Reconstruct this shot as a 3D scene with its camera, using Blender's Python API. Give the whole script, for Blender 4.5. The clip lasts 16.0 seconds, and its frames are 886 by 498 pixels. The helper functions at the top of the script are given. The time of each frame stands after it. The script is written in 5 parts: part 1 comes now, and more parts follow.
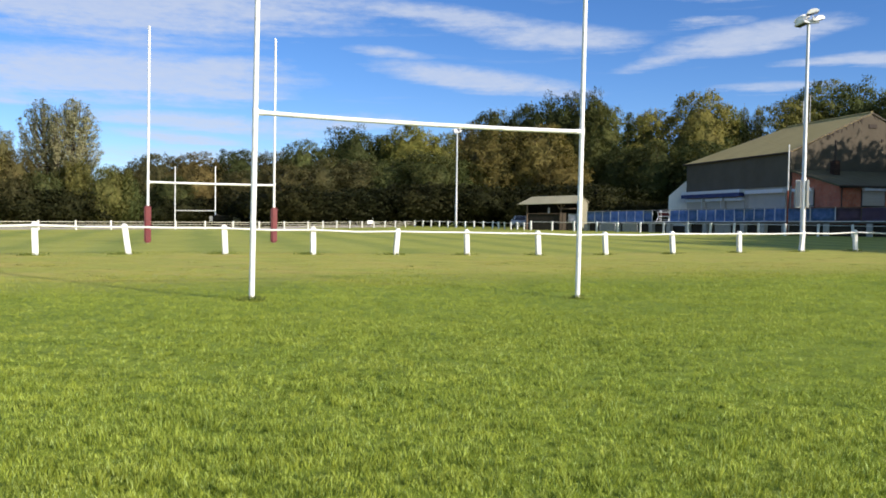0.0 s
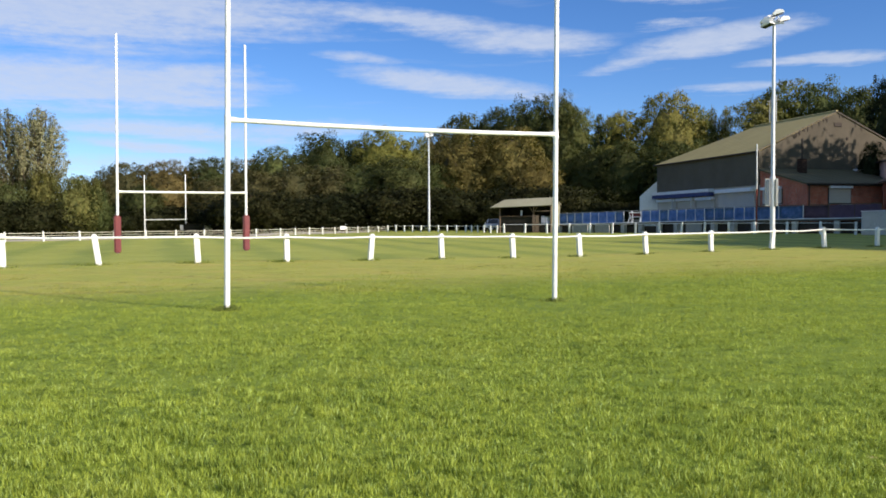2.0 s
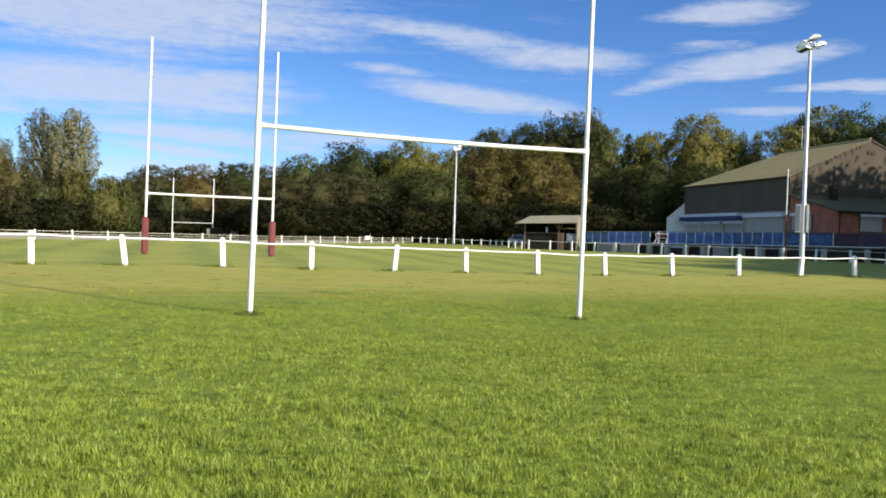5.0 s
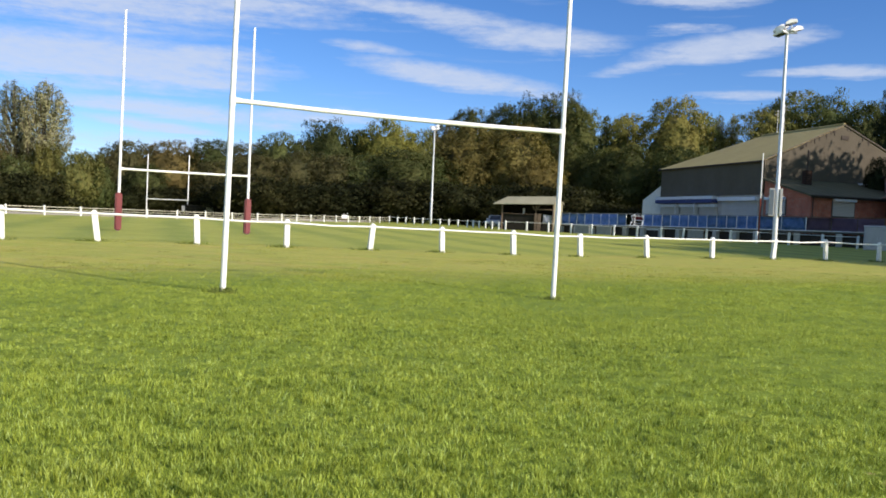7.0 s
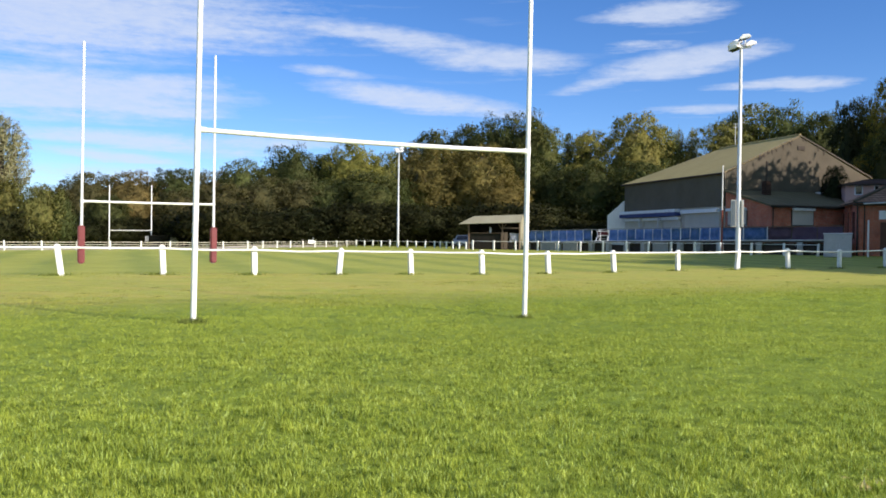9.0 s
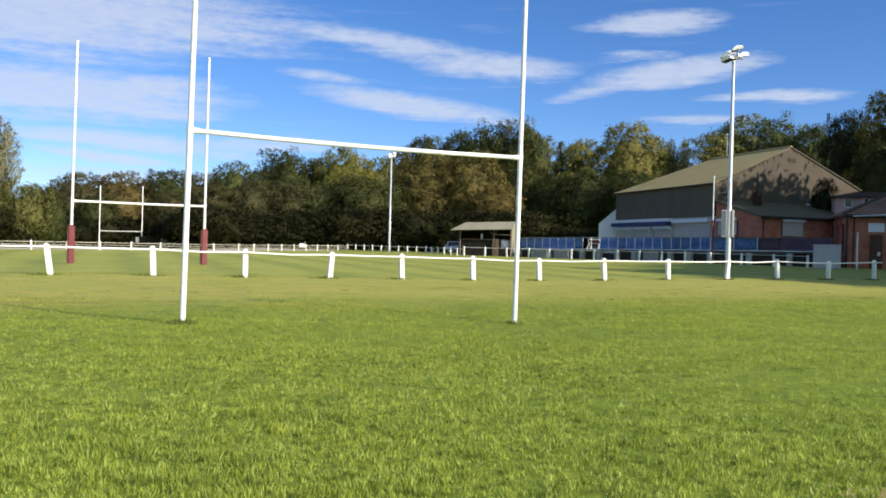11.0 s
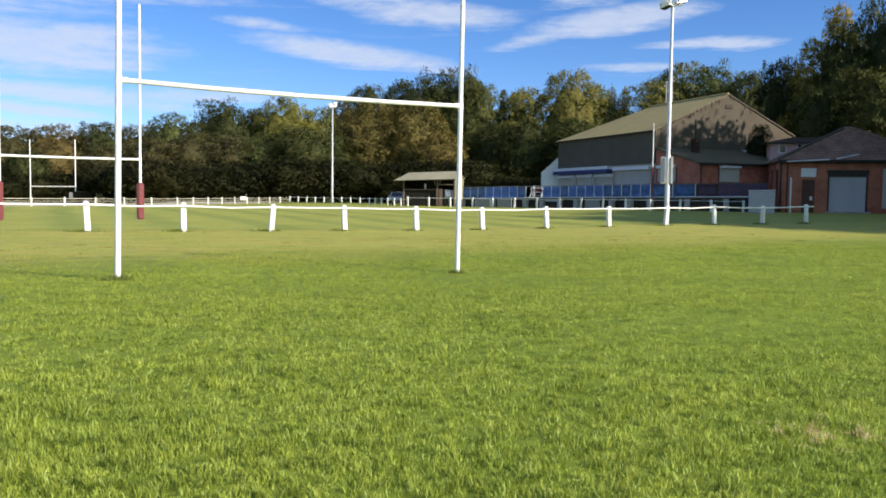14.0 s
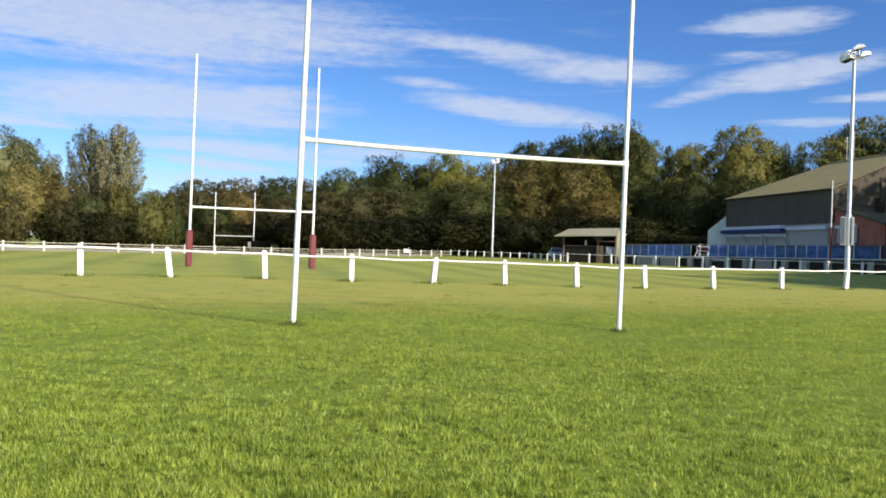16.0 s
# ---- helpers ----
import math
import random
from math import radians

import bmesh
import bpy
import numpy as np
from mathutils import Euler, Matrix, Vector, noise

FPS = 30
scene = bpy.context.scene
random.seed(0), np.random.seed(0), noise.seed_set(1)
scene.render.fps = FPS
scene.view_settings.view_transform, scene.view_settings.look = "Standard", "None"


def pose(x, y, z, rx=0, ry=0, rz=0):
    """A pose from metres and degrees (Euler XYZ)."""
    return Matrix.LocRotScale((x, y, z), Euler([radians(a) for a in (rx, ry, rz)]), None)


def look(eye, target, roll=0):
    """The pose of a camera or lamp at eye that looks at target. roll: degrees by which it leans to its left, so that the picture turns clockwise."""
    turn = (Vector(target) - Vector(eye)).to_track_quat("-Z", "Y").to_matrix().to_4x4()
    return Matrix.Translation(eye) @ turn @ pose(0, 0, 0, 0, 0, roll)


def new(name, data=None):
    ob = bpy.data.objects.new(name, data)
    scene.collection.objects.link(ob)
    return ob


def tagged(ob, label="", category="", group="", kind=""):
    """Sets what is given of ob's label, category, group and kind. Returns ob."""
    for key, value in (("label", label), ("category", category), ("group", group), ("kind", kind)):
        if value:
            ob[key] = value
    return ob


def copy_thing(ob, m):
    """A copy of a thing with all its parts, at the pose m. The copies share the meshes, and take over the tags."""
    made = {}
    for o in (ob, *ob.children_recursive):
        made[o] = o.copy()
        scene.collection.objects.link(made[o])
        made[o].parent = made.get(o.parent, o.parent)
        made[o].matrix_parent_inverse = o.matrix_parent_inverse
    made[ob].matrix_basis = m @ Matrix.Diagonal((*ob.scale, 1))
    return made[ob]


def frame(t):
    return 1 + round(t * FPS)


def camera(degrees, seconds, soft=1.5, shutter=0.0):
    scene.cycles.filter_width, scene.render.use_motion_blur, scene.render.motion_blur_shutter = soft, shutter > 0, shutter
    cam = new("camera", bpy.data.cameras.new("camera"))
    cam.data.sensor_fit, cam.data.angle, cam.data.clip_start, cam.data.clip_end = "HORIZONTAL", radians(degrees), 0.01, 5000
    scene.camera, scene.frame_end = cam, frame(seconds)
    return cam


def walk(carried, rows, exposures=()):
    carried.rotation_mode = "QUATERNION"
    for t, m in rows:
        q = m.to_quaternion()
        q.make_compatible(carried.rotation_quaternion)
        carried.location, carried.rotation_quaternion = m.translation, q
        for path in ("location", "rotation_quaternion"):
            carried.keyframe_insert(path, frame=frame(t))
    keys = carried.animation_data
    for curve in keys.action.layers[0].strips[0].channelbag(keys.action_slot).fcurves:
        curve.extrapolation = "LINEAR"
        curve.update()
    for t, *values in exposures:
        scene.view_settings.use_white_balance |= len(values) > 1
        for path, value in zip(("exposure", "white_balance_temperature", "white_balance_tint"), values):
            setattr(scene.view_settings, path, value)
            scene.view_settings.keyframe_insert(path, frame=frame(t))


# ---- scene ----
cam = camera(55.54, 16.0, soft=1.75)
# seconds, eye, then yaw, pitch and roll in degrees
PATH = [
    (0, (0.070, -0.111, 1.382), 0.79, -1.99, 0.83),
    (0.5, (0.111, -0.103, 1.372), 4.22, -2.43, 0.78),
    (1, (0.126, -0.085, 1.388), 2.96, -3.20, -0.05),
    (1.5, (0.082, -0.100, 1.391), 0.41, -1.35, -0.58),
    (2, (0.013, -0.057, 1.394), -1.04, -1.70, -0.21),
    (2.5, (-0.034, -0.041, 1.382), -0.62, -2.51, 0.43),
    (3, (-0.086, -0.009, 1.385), -2.93, -3.43, 0.10),
    (3.5, (-0.096, -0.014, 1.376), -2.93, -2.57, 2.04),
    (4, (-0.093, -0.042, 1.376), -3.02, -1.00, 2.56),
    (4.5, (-0.052, 0.010, 1.383), -1.50, -1.54, 2.22),
    (4.7, (-0.036, 0.023, 1.388), 0.36, -0.81, 2.03),
    (6.8, (0.054, 0.071, 1.325), 0.96, -1.10, 1.96),
    (7, (0.021, 0.053, 1.369), -1.02, -2.11, 2.66),
    (7.5, (-0.034, 0.032, 1.373), -2.20, -2.44, 2.64),
    (8, (-0.042, 0.035, 1.373), -4.20, -2.47, 1.41),
    (8.5, (-0.047, 0.035, 1.381), -4.32, -2.15, 1.04),
    (9, (-0.028, 0.009, 1.380), -3.20, -0.61, 0.72),
    (9.2, (-0.032, 0.007, 1.370), -3.32, -0.95, 1.80),
    (11.3, (-0.021, 0.004, 1.363), -4.05, -0.14, 1.49),
    (11.5, (-0.007, 0.027, 1.364), -4.92, -0.15, 1.61),
    (12, (0.013, 0.047, 1.357), -6.88, -0.36, 1.89),
    (12.5, (0.010, 0.053, 1.363), -6.47, -1.71, 1.90),
    (13, (0.014, 0.059, 1.358), -7.42, -2.54, 1.60),
    (13.5, (0.015, 0.064, 1.353), -7.94, -2.67, 1.58),
    (14, (0.026, 0.053, 1.355), -7.63, -3.49, 0.76),
    (14.5, (0.023, -0.002, 1.375), -4.17, -2.53, -0.09),
    (15, (0.072, 0.062, 1.361), -4.30, -1.40, -0.09),
    (15.5, (0.047, 0.020, 1.362), 0.59, -0.12, 1.89),
    (16, (-0.037, -0.102, 1.364), 3.21, -0.01, 2.01),
]


def aimed(eye, yaw, pitch, roll):
    a, b = radians(yaw), radians(pitch)
    way = Vector((-math.sin(a) * math.cos(b), math.cos(a) * math.cos(b), math.sin(b)))
    return look(eye, Vector(eye) + 30 * way, roll)


walk(cam, [(t, aimed(eye, yaw, pitch, roll)) for t, eye, yaw, pitch, roll in PATH], exposures=[(t, e, 6500, 19) for t, e in ((0, 0.42), (0.5, 0.22), (1.0, 0.36), (1.5, 0.43), (2.0, 0.43), (4.0, 0.46), (7.5, 0.46), (9.0, 0.60), (11.5, 0.50), (13.0, 0.52), (14.0, 0.56), (14.5, 0.52), (16.0, 0.48))])

# ---- sky and sun: low autumn sun from behind, to the right ----
SUN_AZ, SUN_EL = 128.0, 27.0      # clockwise from +y, and height
world = bpy.data.worlds.new("sky")
scene.world = world
world.use_nodes = True
wt = world.node_tree
wt.nodes.clear()


def wnode(kind):
    return wt.nodes.new(kind)


def wmath(op, a, b=None, c=None, clamp=False):
    n = wnode("ShaderNodeMath")
    n.operation, n.use_clamp = op, clamp
    for i, v in enumerate((a, b, c)):
        if v is None:
            continue
        if isinstance(v, (int, float)):
            n.inputs[i].default_value = v
        else:
            wt.links.new(v, n.inputs[i])
    return n.outputs[0]


sky = wnode("ShaderNodeTexSky")
sky.sky_type, sky.sun_disc, sky.sun_elevation, sky.sun_rotation = "NISHITA", False, radians(SUN_EL), radians(SUN_AZ)
sky.air_density, sky.dust_density, sky.ozone_density, sky.altitude = 1.0, 0.3, 3.0, 1800
where = wnode("ShaderNodeTexCoord").outputs["Generated"]
split = wnode("ShaderNodeSeparateXYZ")
wt.links.new(where, split.inputs[0])
X, Y, Z = split.outputs
level = wmath("SQRT", wmath("ADD", wmath("MULTIPLY", X, X), wmath("MULTIPLY", Y, Y)))
azim = wmath("MULTIPLY", wmath("ARCTAN2", X, Y), 57.2958)
elev = wmath("DIVIDE", Z, wmath("MAXIMUM", level, 0.02))
flat = wnode("ShaderNodeCombineXYZ")
wt.links.new(azim, flat.inputs[0])
wt.links.new(wmath("MULTIPLY", elev, 190.0), flat.inputs[1])


def wnoise(scale, detail, rough, sx=1.0, sy=1.0, turn=0.0):
    m = wnode("ShaderNodeMapping")
    m.inputs["Scale"].default_value = (sx, sy, 1)
    m.inputs["Rotation"].default_value = (0, 0, radians(turn))
    wt.links.new(flat.outputs[0], m.inputs[0])
    n = wnode("ShaderNodeTexNoise")
    wt.links.new(m.outputs[0], n.inputs["Vector"])
    n.inputs["Scale"].default_value, n.inputs["Detail"].default_value, n.inputs["Roughness"].default_value = scale, detail, rough
    return n.outputs["Fac"]


wisp = wnoise(0.26, 6, 0.55, 0.42, 1.45, 6)
fleck = wnoise(1.0, 6, 0.66, 0.8, 0.75, -12)
wave = wnoise(0.10, 3, 0.5, 1, 0.9)
azw = wmath("ADD", azim, wmath("MULTIPLY", wmath("SUBTRACT", wave, 0.5), 3.0))
elw = wmath("ADD", elev, wmath("MULTIPLY", wmath("SUBTRACT", wisp, 0.5), 0.020))
# cirrus banks: azimuth, height, half width, half height, slope, density
CLOUDS = [
    (-23.0, 0.238, 15.0, 0.036, 0.0006, 1.10), (-22.5, 0.153, 9.5, 0.022, 0.0004, 1.25), (-15.5, 0.170, 4.0, 0.010, 0.0010, 0.95), (-15.0, 0.140, 4.0, 0.007, 0.0004, 0.9),
    (-30.0, 0.121, 3.6, 0.005, -0.001, 0.9), (-17.2, 0.107, 6.0, 0.0075, -0.0006, 0.95), (-9.0, 0.108, 6.0, 0.012, 0.0010, 0.55), (-18.0, 0.088, 3.6, 0.006, -0.0012, 0.8), (-17.0, 0.066, 9.0, 0.012, 0.0, 0.5),
    (1.6, 0.165, 6.0, 0.0110, -0.0021, 1.15), (-4.9, 0.196, 2.6, 0.006, -0.001, 0.65), (6.8, 0.214, 5.0, 0.0130, -0.0012, 1.0), (-0.5, 0.238, 6.5, 0.0110, -0.0020, 0.85),
    (18.8, 0.207, 4.4, 0.0115, 0.0022, 1.15), (14.4, 0.187, 3.4, 0.0065, 0.0030, 0.6), (16.6, 0.227, 2.4, 0.0050, 0.0, 0.65), (17.6, 0.264, 3.8, 0.0110, 0.0006, 1.1), (24.9, 0.176, 3.6, 0.0055, 0.0, 1.1), (20.0, 0.152, 3.4, 0.0060, 0.0, 0.6),
]
cover = None
for a, e, w, h, k, amount in CLOUDS:
    da = wmath("SUBTRACT", azw, a)
    de = wmath("SUBTRACT", wmath("SUBTRACT", elw, e), wmath("MULTIPLY", da, k))
    d = wmath("ADD", wmath("POWER", wmath("ABSOLUTE", wmath("DIVIDE", da, w * 1.12)), 2.0), wmath("POWER", wmath("ABSOLUTE", wmath("DIVIDE", de, h * 1.25)), 2.0))
    one = wmath("MULTIPLY", wmath("POWER", 2.718, wmath("MULTIPLY", d, -1.35)), amount * 1.45)
    cover = one if cover is None else wmath("MAXIMUM", cover, one)
# ragged edges, a mottled body, and a thin veil elsewhere, so that the sky goes on all round
grain = wmath("ADD", wmath("MULTIPLY", wmath("SUBTRACT", wisp, 0.5), 1.9), wmath("MULTIPLY", wmath("SUBTRACT", fleck, 0.5), 0.9))
edge = wmath("MULTIPLY", grain, wmath("MULTIPLY", cover, 1.5, clamp=True))
cover = wmath("MULTIPLY", wmath("SUBTRACT", wmath("ADD", cover, edge), 0.17, clamp=True), 1.12)
cover = wmath("MULTIPLY", cover, wmath("ADD", 0.22, wmath("MULTIPLY", fleck, 1.1)))
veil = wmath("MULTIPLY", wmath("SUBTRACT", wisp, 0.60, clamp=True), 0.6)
# unseen cirrus added overhead, to whiten and lift the fill in shade
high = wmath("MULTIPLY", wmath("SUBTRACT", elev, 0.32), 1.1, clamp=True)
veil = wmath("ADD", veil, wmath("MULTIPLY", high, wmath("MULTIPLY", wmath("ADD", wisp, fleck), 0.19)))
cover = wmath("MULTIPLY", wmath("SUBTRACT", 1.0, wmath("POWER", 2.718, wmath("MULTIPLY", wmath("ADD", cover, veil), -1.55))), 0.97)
tone = wnode("ShaderNodeHueSaturation")
tone.inputs["Hue"].default_value, tone.inputs["Saturation"].default_value, tone.inputs["Value"].default_value = 0.4985, 1.20, 1.04
wt.links.new(sky.outputs[0], tone.inputs["Color"])
mixed = wnode("ShaderNodeMix")
mixed.data_type = "RGBA"
mixed.inputs["B"].default_value = (4.50, 5.25, 6.00, 1)
wt.links.new(cover, mixed.inputs["Factor"])
tint = wnode("ShaderNodeMix")
tint.data_type, tint.blend_type = "RGBA", "MULTIPLY"
tint.inputs["Factor"].default_value = 1.0
wt.links.new(tone.outputs[0], tint.inputs["A"])
# sun's side of the sky, out of view, brightened and warmed as added fill
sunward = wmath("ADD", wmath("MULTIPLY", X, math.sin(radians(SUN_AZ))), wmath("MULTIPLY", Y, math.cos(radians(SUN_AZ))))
sun_side_fill = wnode("ShaderNodeMix")
sun_side_fill.data_type = "RGBA"
sun_side_fill.inputs["A"].default_value, sun_side_fill.inputs["B"].default_value = (0.79, 0.885, 1.03, 1), (3.15, 2.25, 1.30, 1)
wt.links.new(wmath("MULTIPLY", wmath("MAXIMUM", sunward, 0.0), 1.3, clamp=True), sun_side_fill.inputs["Factor"])
wt.links.new(sun_side_fill.outputs["Result"], tint.inputs["B"])
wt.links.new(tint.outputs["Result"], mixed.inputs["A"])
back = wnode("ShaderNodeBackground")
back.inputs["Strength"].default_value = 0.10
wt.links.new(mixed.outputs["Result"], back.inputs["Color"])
wt.links.new(back.outputs[0], wnode("ShaderNodeOutputWorld").inputs[0])

sun = new("sun", bpy.data.lights.new("sun", "SUN"))
sun.data.energy, sun.data.angle, sun.data.color = 4.7, radians(0.55), (1.0, 0.94, 0.80)
sa, se = radians(SUN_AZ), radians(SUN_EL)
sun.matrix_world = look((60 * math.sin(sa) * math.cos(se), 60 * math.cos(sa) * math.cos(se), 60 * math.sin(se)), (0, 0, 0))


# ---- materials ----
def nodes_of(m):
    m.use_nodes = True
    t = m.node_tree
    return t, t.nodes["Principled BSDF"]


def ramp(t, fac, stops):
    r = t.nodes.new("ShaderNodeValToRGB")
    while len(r.color_ramp.elements) < len(stops):
        r.color_ramp.elements.new(0.5)
    for el, (p, c) in zip(r.color_ramp.elements, stops):
        el.position, el.color = p, (*c, 1)
    t.links.new(fac, r.inputs[0])
    return r.outputs[0]


def noise_at(t, scale, detail=4, rough=0.6, stretch=(1, 1, 1), coords="Object"):
    c = t.nodes.new("ShaderNodeTexCoord")
    m = t.nodes.new("ShaderNodeMapping")
    m.inputs["Scale"].default_value = stretch
    n = t.nodes.new("ShaderNodeTexNoise")
    n.inputs["Scale"].default_value, n.inputs["Detail"].default_value, n.inputs["Roughness"].default_value = scale, detail, rough
    t.links.new(c.outputs[coords], m.inputs[0])
    t.links.new(m.outputs[0], n.inputs["Vector"])
    return n.outputs["Fac"]


def blend(t, fac, a, b, how="MIX"):
    x = t.nodes.new("ShaderNodeMix")
    x.data_type, x.blend_type = "RGBA", how
    for v, i in ((fac, "Factor"), (a, "A"), (b, "B")):
        if isinstance(v, (int, float)):
            x.inputs[i].default_value = v
        elif isinstance(v, tuple):
            x.inputs[i].default_value = (*v, 1)
        else:
            t.links.new(v, x.inputs[i])
    return x.outputs["Result"]


def bumped(t, shader, height, strength, distance):
    b = t.nodes.new("ShaderNodeBump")
    b.inputs["Strength"].default_value, b.inputs["Distance"].default_value = strength, distance
    t.links.new(height, b.inputs["Height"])
    t.links.new(b.outputs[0], shader.inputs["Normal"])


def surface(name, dark, light, scale=6.0, rough=0.6, metal=0.0, grain=60.0, bump=0.25, depth=0.004, stretch=(1, 1, 1), dirt=None):
    """Paint, metal, concrete or timber: broad stains and fine grain."""
    m = bpy.data.materials.new(name)
    t, p = nodes_of(m)
    broad, fine = noise_at(t, scale, 5, 0.65, stretch), noise_at(t, grain, 3, 0.6, stretch)
    col = ramp(t, broad, [(0.3, dark), (0.7, light)])
    col = blend(t, 0.25, col, ramp(t, fine, [(0.3, dark), (0.7, light)]))
    if dirt:
        spots = ramp(t, noise_at(t, scale * 2.3, 6, 0.7, stretch), [(0.56, (0, 0, 0)), (0.72, (1, 1, 1))])
        col = blend(t, spots, col, dirt)
    t.links.new(col, p.inputs["Base Color"])
    p.inputs["Roughness"].default_value, p.inputs["Metallic"].default_value = rough, metal
    p.inputs["Specular IOR Level"].default_value = 0.5 if rough < 0.6 else 0.15
    bumped(t, p, fine, bump, depth)
    return m


def ribbed(name, dark, light, pitch, axis, rough=0.6, metal=0.0, strength=0.6, stain=0.4):
    """Profiled sheet, slats or tile courses: ribs along one axis of the object."""
    m = surface(name, dark, light, 0.5, rough, metal, 8.0, 0.1)
    t = m.node_tree
    p = t.nodes["Principled BSDF"]
    c = t.nodes.new("ShaderNodeTexCoord")
    w = t.nodes.new("ShaderNodeTexWave")
    w.bands_direction, w.wave_profile = axis, "SIN"
    w.inputs["Scale"].default_value, w.inputs["Distortion"].default_value = 0.314 / pitch, 0.15
    t.links.new(c.outputs["Object"], w.inputs["Vector"])
    bumped(t, p, w.outputs["Fac"], strength, pitch * 0.3)
    return m


def brickwork(name, a, b, mortar):
    m = bpy.data.materials.new(name)
    t, p = nodes_of(m)
    c = t.nodes.new("ShaderNodeTexCoord")
    s = t.nodes.new("ShaderNodeSeparateXYZ")
    t.links.new(c.outputs["Object"], s.inputs[0])
    run = t.nodes.new("ShaderNodeMath")
    run.operation = "ADD"
    t.links.new(s.outputs[0], run.inputs[0])
    t.links.new(s.outputs[1], run.inputs[1])
    v = t.nodes.new("ShaderNodeCombineXYZ")
    t.links.new(run.outputs[0], v.inputs[0])
    t.links.new(s.outputs[2], v.inputs[1])
    k = t.nodes.new("ShaderNodeTexBrick")
    k.inputs["Color1"].default_value, k.inputs["Color2"].default_value, k.inputs["Mortar"].default_value = (*a, 1), (*b, 1), (*mortar, 1)
    k.inputs["Scale"].default_value, k.inputs["Brick Width"].default_value, k.inputs["Row Height"].default_value = 1.0, 0.225, 0.075
    k.inputs["Mortar Size"].default_value = 0.008
    t.links.new(v.outputs[0], k.inputs["Vector"])
    stain = ramp(t, noise_at(t, 0.7, 6, 0.7), [(0.3, (0.55, 0.5, 0.48)), (0.7, (1.1, 1.05, 1.0))])
    t.links.new(blend(t, 1.0, k.outputs["Color"], stain, "MULTIPLY"), p.inputs["Base Color"])
    p.inputs["Roughness"].default_value = 0.85
    p.inputs["Specular IOR Level"].default_value = 0.15
    bumped(t, p, k.outputs["Fac"], -0.5, 0.006)
    return m


def tiled(name, a, b, gap):
    """Courses of interlocking roof tiles, each a little different."""
    m = bpy.data.materials.new(name)
    t, p = nodes_of(m)
    c = t.nodes.new("ShaderNodeTexCoord")
    s = t.nodes.new("ShaderNodeSeparateXYZ")
    t.links.new(c.outputs["Object"], s.inputs[0])
    run = t.nodes.new("ShaderNodeMath")
    run.operation = "ADD"
    t.links.new(s.outputs[0], run.inputs[0])
    t.links.new(s.outputs[1], run.inputs[1])
    v = t.nodes.new("ShaderNodeCombineXYZ")
    t.links.new(run.outputs[0], v.inputs[0])
    t.links.new(s.outputs[2], v.inputs[1])
    k = t.nodes.new("ShaderNodeTexBrick")
    k.offset = 0.5
    k.inputs["Color1"].default_value, k.inputs["Color2"].default_value, k.inputs["Mortar"].default_value = (*a, 1), (*b, 1), (*gap, 1)
    k.inputs["Scale"].default_value, k.inputs["Brick Width"].default_value, k.inputs["Row Height"].default_value = 1.0, 0.36, 0.19
    k.inputs["Mortar Size"].default_value, k.inputs["Mortar Smooth"].default_value = 0.028, 0.6
    t.links.new(v.outputs[0], k.inputs["Vector"])
    moss = ramp(t, noise_at(t, 0.8, 6, 0.7), [(0.32, (0.62, 0.62, 0.60)), (0.7, (1.12, 1.08, 1.05))])
    t.links.new(blend(t, 1.0, k.outputs["Color"], moss, "MULTIPLY"), p.inputs["Base Color"])
    p.inputs["Roughness"].default_value = 0.85
    p.inputs["Specular IOR Level"].default_value = 0.15
    bumped(t, p, k.outputs["Fac"], -0.8, 0.03)
    return m


def foliage(name, dark, light, autumn, share):
    """Leaves: shade varies leaf by leaf, spray by spray and tree by tree; some light comes through."""
    m = bpy.data.materials.new(name)
    t, p = nodes_of(m)
    g = t.nodes.new("ShaderNodeNewGeometry")
    o = t.nodes.new("ShaderNodeObjectInfo")
    col = ramp(t, g.outputs["Random Per Island"], [(0.0, dark), (1.0, light)])
    lump = noise_at(t, 0.8, 4, 0.65)
    col = blend(t, ramp(t, lump, [(0.5 - share * 0.3, (0, 0, 0)), (0.78 - share * 0.3, (1, 1, 1))]), col, autumn)
    tint = ramp(t, o.outputs["Random"], [(0.0, (0.80, 0.86, 0.82)), (0.5, (1, 1, 1)), (1.0, (1.16, 1.08, 0.94))])
    col = blend(t, 1.0, col, tint, "MULTIPLY")
    t.links.new(col, p.inputs["Base Color"])
    p.inputs["Roughness"].default_value = 0.6
    p.inputs["Specular IOR Level"].default_value = 0.08
    tr = t.nodes.new("ShaderNodeBsdfTranslucent")
    t.links.new(blend(t, 1.0, col, (1.2, 1.3, 0.6), "MULTIPLY"), tr.inputs["Color"])
    mx = t.nodes.new("ShaderNodeMixShader")
    mx.inputs[0].default_value = 0.26
    t.links.new(p.outputs[0], mx.inputs[1])
    t.links.new(tr.outputs[0], mx.inputs[2])
    t.links.new(mx.outputs[0], t.nodes["Material Output"].inputs["Surface"])
    return m


